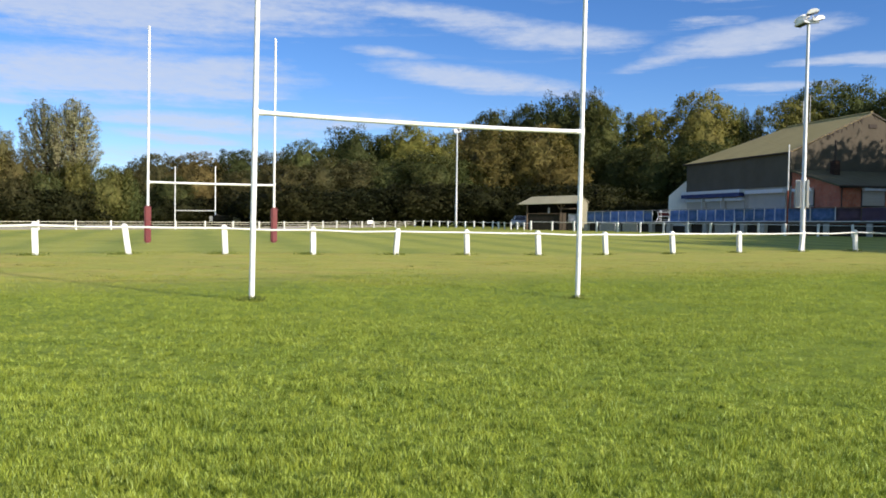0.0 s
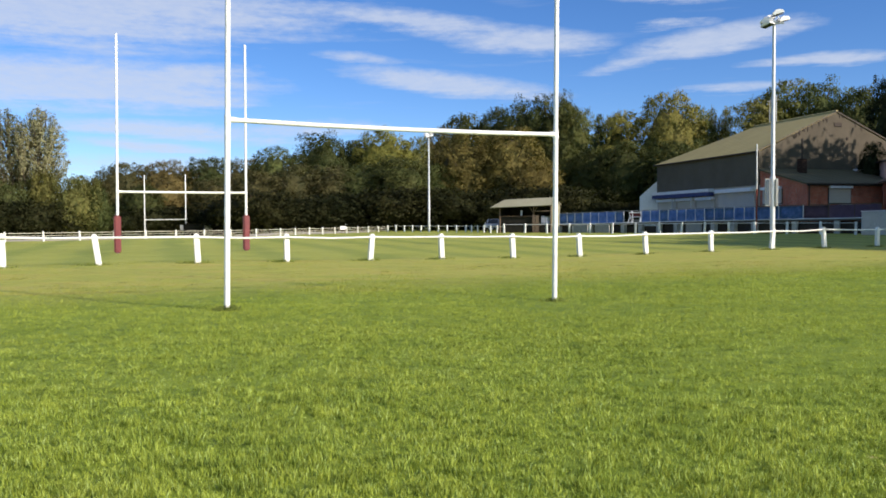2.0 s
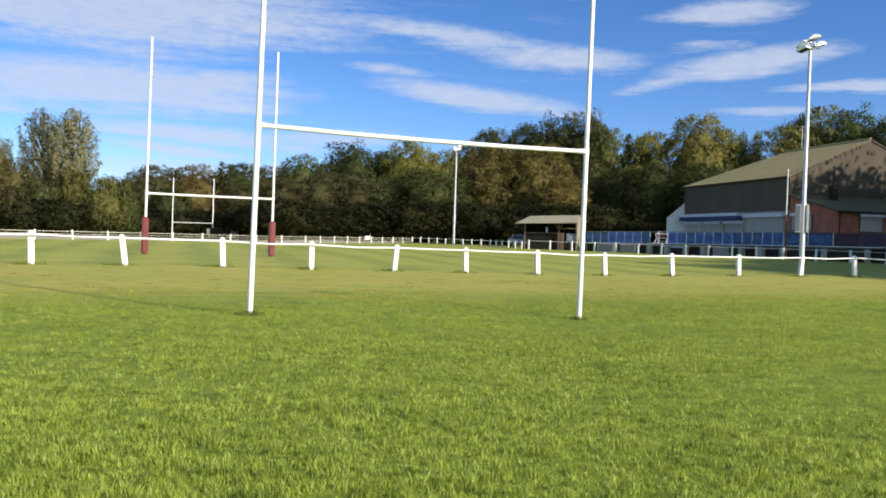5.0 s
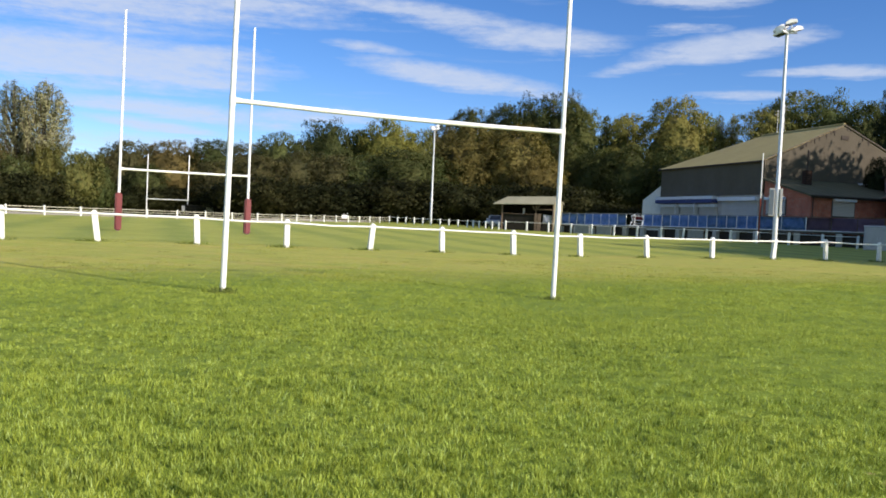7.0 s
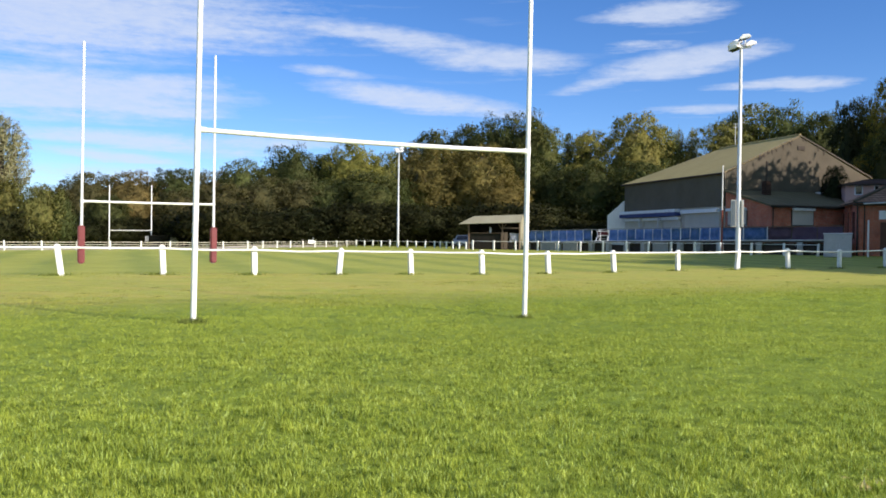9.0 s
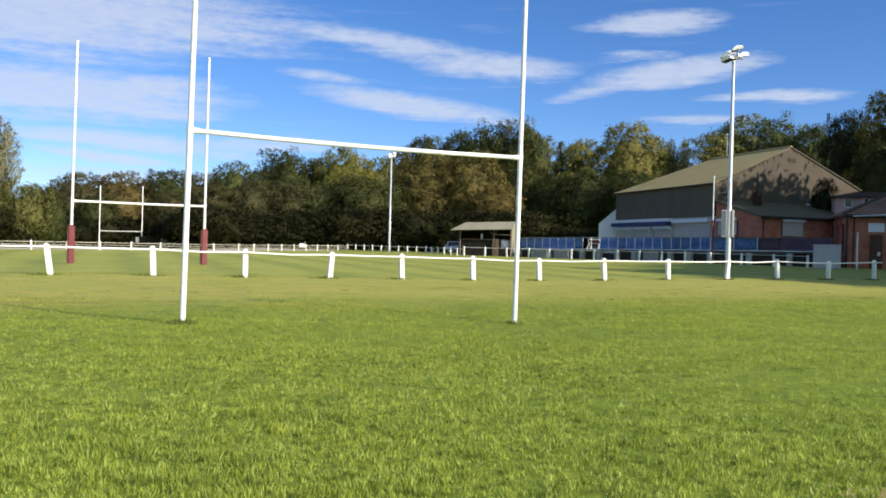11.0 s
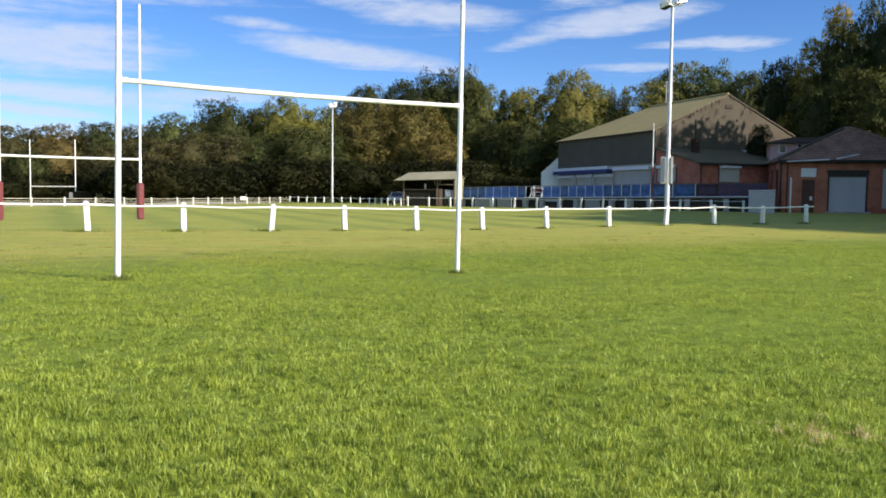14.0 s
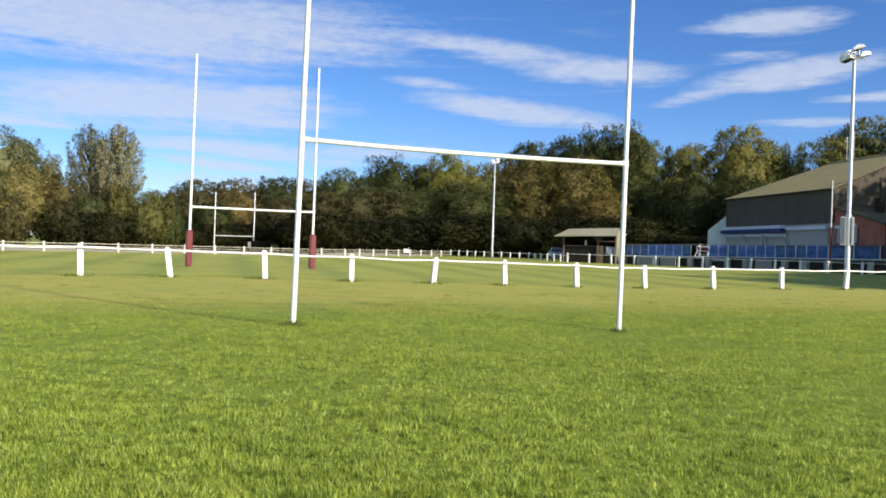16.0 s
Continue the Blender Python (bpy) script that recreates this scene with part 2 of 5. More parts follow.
def turf(name, blades, contrast=1.0):
    """Grass: long and lush by the near goal, thin and yellowed before the fence, mown in stripes on the pitch."""
    m = bpy.data.materials.new(name)
    t, p = nodes_of(m)
    c = t.nodes.new("ShaderNodeTexCoord")

    def along(x, y, at, span):
        d = t.nodes.new("ShaderNodeVectorMath")
        d.operation = "DOT_PRODUCT"
        d.inputs[1].default_value = (x, y, 0)
        t.links.new(c.outputs["Object"], d.inputs[0])
        wob = t.nodes.new("ShaderNodeMath")
        wob.operation = "MULTIPLY_ADD"
        t.links.new(noise_at(t, 0.22, 3, 0.6), wob.inputs[0])
        wob.inputs[1].default_value = 4.0
        t.links.new(d.outputs["Value"], wob.inputs[2])
        r = t.nodes.new("ShaderNodeMapRange")
        r.interpolation_type = "SMOOTHSTEP"
        r.inputs["From Min"].default_value, r.inputs["From Max"].default_value = at + 2 - span / 2, at + 2 + span / 2
        t.links.new(wob.outputs[0], r.inputs["Value"])
        return r.outputs[0], d.outputs["Value"]

    lush = ramp(t, noise_at(t, 0.9, 6, 0.65), [(0.28, (0.262, 0.332, 0.056)), (0.5, (0.315, 0.380, 0.066)), (0.75, (0.370, 0.420, 0.084))])
    patch = ramp(t, noise_at(t, 4.6, 5, 0.72), [(0.34, (0.66, 0.69, 0.55)), (0.50, (1.01, 1.01, 0.98)), (0.75, (1.12, 1.10, 1.02))])
    lush = blend(t, 1.0, lush, patch, "MULTIPLY")
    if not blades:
        lush = blend(t, 1.0, lush, (0.51, 0.60, 0.34), "MULTIPLY")      # thatch and soil, darkened further for the shade between the blades
    worn = ramp(t, noise_at(t, 0.55, 7, 0.75, (0.6, 1.7, 1)), [(0.25, (0.270, 0.330, 0.054)), (0.50, (0.378, 0.370, 0.072)), (0.72, (0.462, 0.352, 0.100))])
    mown = ramp(t, noise_at(t, 0.25, 6, 0.7), [(0.3, (0.280, 0.312, 0.050)), (0.7, (0.385, 0.385, 0.082))])
    streak = ramp(t, noise_at(t, 3.4, 7, 0.75, (0.45, 1.5, 1)), [(0.34, (0.74, 0.76, 0.70)), (0.48, (1, 1, 1)), (0.70, (1.10, 1.05, 1.0))])
    worn, mown = blend(t, 1.0, worn, streak, "MULTIPLY"), blend(t, 0.7, mown, streak, "MULTIPLY")
    edge, _ = along(-0.39, 0.92, 17.0, 6.0)
    fence_line, q = along(-0.39, 0.92, 29.0, 1.6)
    # mowing stripes run the length of the pitch, 1.8 m a pass
    across = t.nodes.new("ShaderNodeVectorMath")
    across.operation = "DOT_PRODUCT"
    across.inputs[1].default_value = (0.952, 0.306, 0)
    t.links.new(c.outputs["Object"], across.inputs[0])
    shift = t.nodes.new("ShaderNodeMath")
    shift.operation = "SUBTRACT"
    shift.inputs[1].default_value = 1.0
    t.links.new(across.outputs["Value"], shift.inputs[0])
    cv = t.nodes.new("ShaderNodeCombineXYZ")
    t.links.new(shift.outputs[0], cv.inputs[0])
    t.links.new(q, cv.inputs[1])
    st = t.nodes.new("ShaderNodeTexWave")
    st.bands_direction, st.wave_profile = "X", "SIN"
    st.inputs["Scale"].default_value, st.inputs["Distortion"].default_value, st.inputs["Detail"].default_value = 0.314 / 3.6, 1.8, 4.0
    t.links.new(cv.outputs[0], st.inputs["Vector"])
    stripes = ramp(t, st.outputs["Fac"], [(0.05, (0.79, 0.85, 0.81)), (0.50, (1.0, 1.0, 1.0)), (0.95, (1.06, 1.03, 1.02))])
    mown = blend(t, 1.0, mown, stripes, "MULTIPLY")
    lush = blend(t, 1.0, lush, ramp(t, along(0.93, -0.36, -0.6, 5.0)[0], [(0.0, (1.06, 1.01, 0.92)), (1.0, (1.15, 1.09, 1.02))]), "MULTIPLY")
    col = blend(t, edge, lush, worn)
    col = blend(t, fence_line, col, mown)
    # scuffed streaks and small bare flecks
    col = blend(t, 1.0, col, ramp(t, noise_at(t, 1.7, 7, 0.72, (0.55, 1.6, 1)), [(0.34, (0.76, 0.80, 0.74)), (0.47, (1, 1, 1)), (0.72, (1.06, 1.04, 1.0))]), "MULTIPLY")
    # a scorched patch in the long grass
    s = t.nodes.new("ShaderNodeVectorMath")
    s.operation = "DISTANCE"
    s.inputs[1].default_value = (2.86, 4.48, 0.04)
    t.links.new(c.outputs["Object"], s.inputs[0])
    near = t.nodes.new("ShaderNodeMath")
    near.operation = "MULTIPLY_ADD"
    near.inputs[1].default_value = 0.55
    t.links.new(s.outputs["Value"], near.inputs[0])
    t.links.new(noise_at(t, 9.0, 3, 0.6), near.inputs[2])
    dead = ramp(t, near.outputs[0], [(0.515, (1, 1, 1)), (0.585, (0, 0, 0))])
    col = blend(t, dead, col, (0.60, 0.47, 0.20))
    if blades:
        clump = ramp(t, noise_at(t, 11.0, 4, 0.7), [(0.38, (0.36, 0.43, 0.26)), (0.485, (1.04, 1.05, 0.98)), (0.68, (1.24, 1.23, 1.20))])
        col = blend(t, contrast, col, clump, "MULTIPLY")
        g = t.nodes.new("ShaderNodeNewGeometry")
        col = blend(t, contrast, col, ramp(t, g.outputs["Random Per Island"], [(0.0, (0.55, 0.58, 0.36)), (0.5, (0.99, 1.01, 0.96)), (0.88, (1.18, 1.25, 1.9)), (1.0, (1.38, 1.47, 3.6))]), "MULTIPLY")
        tr = t.nodes.new("ShaderNodeBsdfTranslucent")
        t.links.new(col, tr.inputs["Color"])
        mx = t.nodes.new("ShaderNodeMixShader")
        mx.inputs[0].default_value = 0.3
        t.links.new(p.outputs[0], mx.inputs[1])
        t.links.new(tr.outputs[0], mx.inputs[2])
        t.links.new(mx.outputs[0], t.nodes["Material Output"].inputs["Surface"])
    else:
        fine = noise_at(t, 22.0, 6, 0.75)
        col = blend(t, 1.0, col, ramp(t, fine, [(0.30, (0.76, 0.80, 0.76)), (0.65, (1.06, 1.06, 1.04))]), "MULTIPLY")
        bumped(t, p, noise_at(t, 9.0, 8, 0.8), 0.55, 0.04)
    t.links.new(col, p.inputs["Base Color"])
    p.inputs["Roughness"].default_value = 0.7
    p.inputs["Specular IOR Level"].default_value = 0.2
    return m


WHITE = surface("white_gloss_paint", (0.70, 0.70, 0.68), (0.84, 0.84, 0.82), 3.0, 0.45, dirt=(0.52, 0.50, 0.45))
POST_WHITE = surface("limewashed_post", (0.66, 0.66, 0.63), (0.84, 0.84, 0.81), 7.0, 0.8, bump=0.5, depth=0.008, dirt=(0.42, 0.42, 0.34))
GALV = surface("galvanised_steel", (0.46, 0.47, 0.48), (0.62, 0.63, 0.64), 4.0, 0.45, 0.55)
LAMP_CASE = surface("lamp_housing_aluminium", (0.74, 0.74, 0.75), (0.86, 0.86, 0.86), 6.0, 0.4)
RED_PAD = surface("maroon_vinyl", (0.115, 0.011, 0.016), (0.175, 0.021, 0.027), 4.0, 0.5, dirt=(0.16, 0.05, 0.045))
CONCRETE = surface("weathered_concrete", (0.32, 0.305, 0.275), (0.50, 0.48, 0.44), 3.0, 0.9, bump=0.5, dirt=(0.18, 0.175, 0.15))
OLD_CONCRETE = surface("stained_dark_concrete", (0.10, 0.085, 0.070), (0.17, 0.148, 0.125), 3.0, 0.9, bump=0.5)
DARK = surface("dark_void_lining", (0.050, 0.040, 0.034), (0.080, 0.066, 0.056), 3.0, 0.9)
CLAD = ribbed("grey_green_sheet", (0.098, 0.082, 0.057), (0.130, 0.110, 0.080), 0.35, "X", 0.7)
ROOF_SHEET = ribbed("olive_roof_sheet", (0.340, 0.275, 0.115), (0.410, 0.335, 0.150), 0.5, "X", 0.85, strength=0.25)
WING_ROOF = ribbed("mossy_felt_roof", (0.088, 0.080, 0.048), (0.135, 0.122, 0.074), 0.9, "X", 0.9, strength=0.2)
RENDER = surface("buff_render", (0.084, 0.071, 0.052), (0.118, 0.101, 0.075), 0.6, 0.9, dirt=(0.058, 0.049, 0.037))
BRICK = brickwork("red_brick", (0.52, 0.142, 0.080), (0.64, 0.200, 0.115), (0.46, 0.31, 0.23))
TILE = tiled("brown_clay_tiles", (0.29, 0.175, 0.120), (0.39, 0.250, 0.182), (0.08, 0.048, 0.036))
DARK_TILE = tiled("dark_brown_tiles", (0.060, 0.034, 0.026), (0.095, 0.055, 0.042), (0.025, 0.016, 0.012))
PINK = surface("pinkish_house_render", (0.58, 0.36, 0.32), (0.68, 0.44, 0.39), 1.0, 0.9)
SHUTTER = ribbed("cream_roller_slats", (0.50, 0.45, 0.38), (0.60, 0.545, 0.465), 0.12, "Z", 0.6)
STEEL_DOOR = ribbed("blue_grey_shutter", (0.48, 0.46, 0.46), (0.60, 0.57, 0.57), 0.12, "Z", 0.6)
TRIM_WHITE = surface("white_fascia", (0.66, 0.67, 0.68), (0.80, 0.81, 0.82), 2.0, 0.5)
TRIM_BLUE = surface("navy_fascia", (0.02, 0.03, 0.12), (0.035, 0.05, 0.18), 2.0, 0.5)
BLUE = surface("blue_windbreak_net", (0.060, 0.14, 0.36), (0.24, 0.38, 0.68), 2.2, 0.8, bump=0.5, dirt=(0.17, 0.19, 0.29))
PURPLE = surface("faded_purple_net", (0.135, 0.090, 0.135), (0.215, 0.145, 0.20), 1.6, 0.85)
CREAM = surface("cream_wall_paint", (0.42, 0.37, 0.30), (0.54, 0.48, 0.40), 1.2, 0.85, dirt=(0.30, 0.26, 0.21))
SIGN = surface("white_sign_board", (0.80, 0.80, 0.80), (0.88, 0.88, 0.87), 2.0, 0.5, dirt=(0.6, 0.6, 0.6))
GREY_BOX = surface("pale_grey_cabinet_paint", (0.42, 0.41, 0.41), (0.52, 0.51, 0.50), 1.5, 0.6, dirt=(0.34, 0.34, 0.33))
BOARD = surface("weathered_grey_board", (0.20, 0.205, 0.21), (0.30, 0.305, 0.31), 1.5, 0.7, dirt=(0.13, 0.13, 0.125))
NEAR_BLACK = surface("near_black_finish_and_shade", (0.014, 0.013, 0.011), (0.028, 0.025, 0.02), 4.0, 0.85, stretch=(1, 1, 0.2))
OLD_WOOD = surface("weathered_timber", (0.12, 0.085, 0.06), (0.20, 0.15, 0.11), 4.0, 0.85, stretch=(1, 1, 0.2))
PALE_SHEET = ribbed("pale_corrugated_sheet", (0.27, 0.25, 0.17), (0.36, 0.34, 0.24), 0.2, "X", 0.7)
GLASS = surface("dark_window_glass", (0.02, 0.022, 0.025), (0.035, 0.037, 0.04), 2.0, 0.08)
TYRE = surface("black_rubber", (0.02, 0.02, 0.02), (0.035, 0.035, 0.035), 8.0, 0.8)
CAR_PAINT = surface("silver_car_paint", (0.46, 0.46, 0.47), (0.56, 0.56, 0.57), 2.0, 0.5)
SHEET = surface("pale_blue_cloth", (0.36, 0.42, 0.62), (0.66, 0.68, 0.76), 5.0, 0.85)
CREAM_RAIL = surface("creamy_weathered_paint", (0.58, 0.54, 0.42), (0.72, 0.68, 0.55), 3.0, 0.7, dirt=(0.40, 0.36, 0.26))
SLATE_BLUE = surface("slate_blue_enamel", (0.085, 0.11, 0.15), (0.13, 0.165, 0.21), 3.0, 0.5)
DOOR_BROWN = surface("dull_brown_door_paint", (0.105, 0.050, 0.034), (0.150, 0.075, 0.052), 2.0, 0.7)
RED_BROWN = surface("rusty_red_oxide", (0.24, 0.06, 0.04), (0.34, 0.10, 0.06), 5.0, 0.7)
BARK = surface("grey_brown_bark", (0.07, 0.055, 0.04), (0.16, 0.13, 0.10), 3.0, 0.95, bump=0.8, depth=0.03, stretch=(1, 1, 0.25))
GRAVEL = surface("pale_gravel", (0.27, 0.24, 0.19), (0.42, 0.38, 0.31), 1.0, 0.95, grain=25.0, bump=0.8, depth=0.02)
ROUGH_BLADE = surface("dark_grass_blades", (0.09, 0.12, 0.025), (0.20, 0.23, 0.05), 2.0, 0.8)
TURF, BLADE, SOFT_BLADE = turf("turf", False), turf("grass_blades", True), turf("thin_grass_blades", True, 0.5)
OAK = foliage("oak_leaves", (0.039, 0.053, 0.019), (0.081, 0.097, 0.035), (0.099, 0.102, 0.037), 0.25)
GREEN = foliage("green_leaves", (0.066, 0.085, 0.030), (0.126, 0.148, 0.052), (0.138, 0.145, 0.052), 0.3)
LIME = foliage("olive_leaves", (0.108, 0.114, 0.036), (0.188, 0.190, 0.060), (0.208, 0.194, 0.062), 0.4)
YELLOW = foliage("yellow_olive_leaves", (0.160, 0.158, 0.042), (0.270, 0.256, 0.068), (0.300, 0.262, 0.068), 0.5)
BEECH = foliage("gold_autumn_leaves", (0.119, 0.097, 0.033), (0.193, 0.158, 0.052), (0.206, 0.156, 0.050), 0.5)
DRAB = foliage("olive_brown_leaves", (0.069, 0.068, 0.030), (0.121, 0.115, 0.049), (0.132, 0.114, 0.050), 0.4)
RUSSET = foliage("russet_leaves", (0.086, 0.077, 0.035), (0.139, 0.121, 0.053), (0.150, 0.120, 0.051), 0.5)
PALE_LEAF = foliage("pale_olive_leaves", (0.185, 0.175, 0.066), (0.280, 0.262, 0.100), (0.300, 0.255, 0.092), 0.4)
GREY_GREEN = foliage("grey_green_leaves", (0.215, 0.220, 0.132), (0.340, 0.342, 0.208), (0.340, 0.320, 0.180), 0.4)
SAGE = foliage("sage_green_leaves", (0.135, 0.140, 0.066), (0.225, 0.228, 0.108), (0.235, 0.215, 0.100), 0.4)
MAPLE = foliage("yellowing_leaves", (0.190, 0.160, 0.030), (0.330, 0.265, 0.050), (0.380, 0.275, 0.048), 0.5)
SHADE_LEAF = foliage("near_black_shade_leaves", (0.018, 0.021, 0.009), (0.036, 0.040, 0.016), (0.046, 0.044, 0.016), 0.2)
PINE_AND_SHADED = foliage("pine_needles_and_shaded_leaves", (0.024, 0.032, 0.014), (0.050, 0.060, 0.024), (0.060, 0.062, 0.024), 0.2)


# ---- building kit ----
def part(name, bm, material, parent=None, label="", m=None):
    """Links a bmesh as one mesh object, as a part of parent."""
    me = bpy.data.meshes.new(name)
    bmesh.ops.recalc_face_normals(bm, faces=bm.faces)
    bm.to_mesh(me)
    bm.free()
    me.materials.append(material)
    ob = new(name, me)
    if parent is not None:
        ob.parent = parent
    if m is not None:
        ob.matrix_local = m
    if label:
        ob["label"] = label
    return ob


def thing(name, m, label, category, group="", kind=""):
    ob = new(name)
    ob.matrix_world = m
    return tagged(ob, label, category, group, kind)


def smooth(bm):
    for f in bm.faces:
        f.smooth = True
    return bm


def box(x0, y0, z0, x1, y1, z1, bevel=0.0, bm=None):
    own = bm or bmesh.new()
    m = Matrix.Translation(((x0 + x1) / 2, (y0 + y1) / 2, (z0 + z1) / 2)) @ Matrix.Diagonal((x1 - x0, y1 - y0, z1 - z0, 1))
    r = bmesh.ops.create_cube(own, size=1.0, matrix=m)
    if bevel:
        edges = list({e for v in r["verts"] for e in v.link_edges})
        bmesh.ops.bevel(own, geom=edges, offset=bevel, segments=2, affect="EDGES")
    return own


def tube(points, radii, sides=12, bm=None, cap=True):
    """A round bar through points, with a radius at each."""
    own = bm or bmesh.new()
    pts = [Vector(p) for p in points]
    rings = []
    for i, p in enumerate(pts):
        way = (pts[min(i + 1, len(pts) - 1)] - pts[max(i - 1, 0)]).normalized()
        side = way.cross(Vector((0.31, 0.95, 0.05)))
        side = (side if side.length > 0.1 else way.cross(Vector((1, 0, 0)))).normalized()
        other = way.cross(side)
        rings.append([own.verts.new(p + radii[i] * (math.cos(a) * side + math.sin(a) * other)) for a in (2 * math.pi * k / sides for k in range(sides))])
    for a, b in zip(rings, rings[1:]):
        for k in range(sides):
            own.faces.new((a[k], a[(k + 1) % sides], b[(k + 1) % sides], b[k])).smooth = True
    if cap:
        for f in (own.faces.new(rings[0][::-1]), own.faces.new(rings[-1])):
            for e in f.edges:
                e.smooth = False
    return own


def prism(outline, y0, y1, bm=None):
    """Outline of (x, z) pushed from y0 to y1."""
    own = bm or bmesh.new()
    a = [own.verts.new((x, y0, z)) for x, z in outline]
    b = [own.verts.new((x, y1, z)) for x, z in outline]
    own.faces.new(a)
    own.faces.new(b[::-1])
    for i in range(len(a)):
        j = (i + 1) % len(a)
        own.faces.new((a[j], a[i], b[i], b[j]))
    bmesh.ops.recalc_face_normals(own, faces=own.faces)
    return own


def slab(corners, thick, bm=None):
    """A flat plate under the given corners."""
    own = bm or bmesh.new()
    n = (Vector(corners[1]) - Vector(corners[0])).cross(Vector(corners[2]) - Vector(corners[0])).normalized()
    n = n if n.z > 0 else -n
    a = [own.verts.new(c) for c in corners]
    b = [own.verts.new(Vector(c) - n * thick) for c in corners]
    own.faces.new(a)
    own.faces.new(b[::-1])
    for i in range(len(a)):
        j = (i + 1) % len(a)
        own.faces.new((a[j], a[i], b[i], b[j]))
    bmesh.ops.recalc_face_normals(own, faces=own.faces)
    return own


def step(a, b, v):
    k = min(1.0, max(0.0, (v - a) / (b - a)))
    return k * k * (3 - 2 * k)


def ground_z(x, y):
    """The field rises gently away and to the right, and dips at its far left end."""
    r, az = math.hypot(x, y), math.degrees(math.atan2(x, y))
    flat_z = 0.0025 * max(-120, min(120, x)) + 0.005 * max(-40, min(125, y))
    return flat_z - 0.62 * step(70, 108, r) * step(8, 17, -az) * step(-90, -60, az) + 0.12 * step(50, 72, r) * step(8, 22, az) * step(-80, -50, -az) \
        - 0.085 * math.exp(-((x - 5.5) / 6.5) ** 2 - ((y - 33) / 10) ** 2) + 0.06 * math.exp(-((x + 10) / 5) ** 2 - ((y - 27) / 8) ** 2) \
        + 0.045 * math.exp(-((x + 3.03) / 1.6) ** 2 - ((y - 12.71) / 2.2) ** 2) - 0.05 * math.exp(-((x - 2.24) / 1.6) ** 2 - ((y - 14.67) / 2.2) ** 2)


def on(x, y, dz=0.0):
    return Vector((x, y, ground_z(x, y) + dz))


def polar(az, r):
    return r * math.sin(radians(az)), r * math.cos(radians(az))


def axis_pose(origin, along):
    """A pose at origin whose x runs along the given level direction."""
    return Matrix.Translation(origin) @ Matrix.Rotation(math.atan2(along[1], along[0]), 4, "Z")


# ---- ground ----
def build_ground():
    """One sheet, fine near the camera and coarse towards the horizon."""
    radii = [0.0] + [1.2 * 1.115 ** k for k in range(70)]
    sides = 120
    verts, faces = [(0, 0, ground_z(0, 0))], []
    for r in radii[1:]:
        for k in range(sides):
            a = 2 * math.pi * k / sides
            x, y = r * math.sin(a), r * math.cos(a)
            lump = 0.03 * (noise.noise((x * 0.35, y * 0.35, 3.0))) * step(3, 10, r) if r < 200 else 0.0
            verts.append((x, y, ground_z(x, y) + lump * 0.6))
    for k in range(sides):
        faces.append((0, 1 + (k + 1) % sides, 1 + k))
    for i in range(len(radii) - 2):
        for k in range(sides):
            a, b = 1 + i * sides, 1 + (i + 1) * sides
            faces.append((a + k, a + (k + 1) % sides, b + (k + 1) % sides, b + k))
    me = bpy.data.meshes.new("ground")
    me.from_pydata(verts, [], faces)
    me.polygons.foreach_set("use_smooth", [True] * len(faces))
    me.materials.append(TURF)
    return tagged(new("ground", me), "green mown grass sports field with paler worn band", "ground", kind="structure")


def ripple(x, y, seed):
    """Smooth value noise over the plan, -1 to 1, for whole arrays."""
    i, j = np.floor(x), np.floor(y)
    u, v = x - i, y - j
    u, v = u * u * (3 - 2 * u), v * v * (3 - 2 * v)

    def corner(a, b):
        k = np.sin(a * 127.1 + b * 311.7 + seed * 74.7) * 43758.5453
        return 2 * (k - np.floor(k)) - 1
    return (corner(i, j) * (1 - u) + corner(i + 1, j) * u) * (1 - v) + (corner(i, j + 1) * (1 - u) + corner(i + 1, j + 1) * u) * v


def near_ground(x, y):
    """ground_z for whole arrays, within forty metres."""
    return 0.0025 * x + 0.005 * y - 0.085 * np.exp(-((x - 5.5) / 6.5) ** 2 - ((y - 33) / 10) ** 2) + 0.06 * np.exp(-((x + 10) / 5) ** 2 - ((y - 27) / 8) ** 2) \
        + 0.045 * np.exp(-((x + 3.03) / 1.6) ** 2 - ((y - 12.71) / 2.2) ** 2) - 0.05 * np.exp(-((x - 2.24) / 1.6) ** 2 - ((y - 14.67) / 2.2) ** 2)


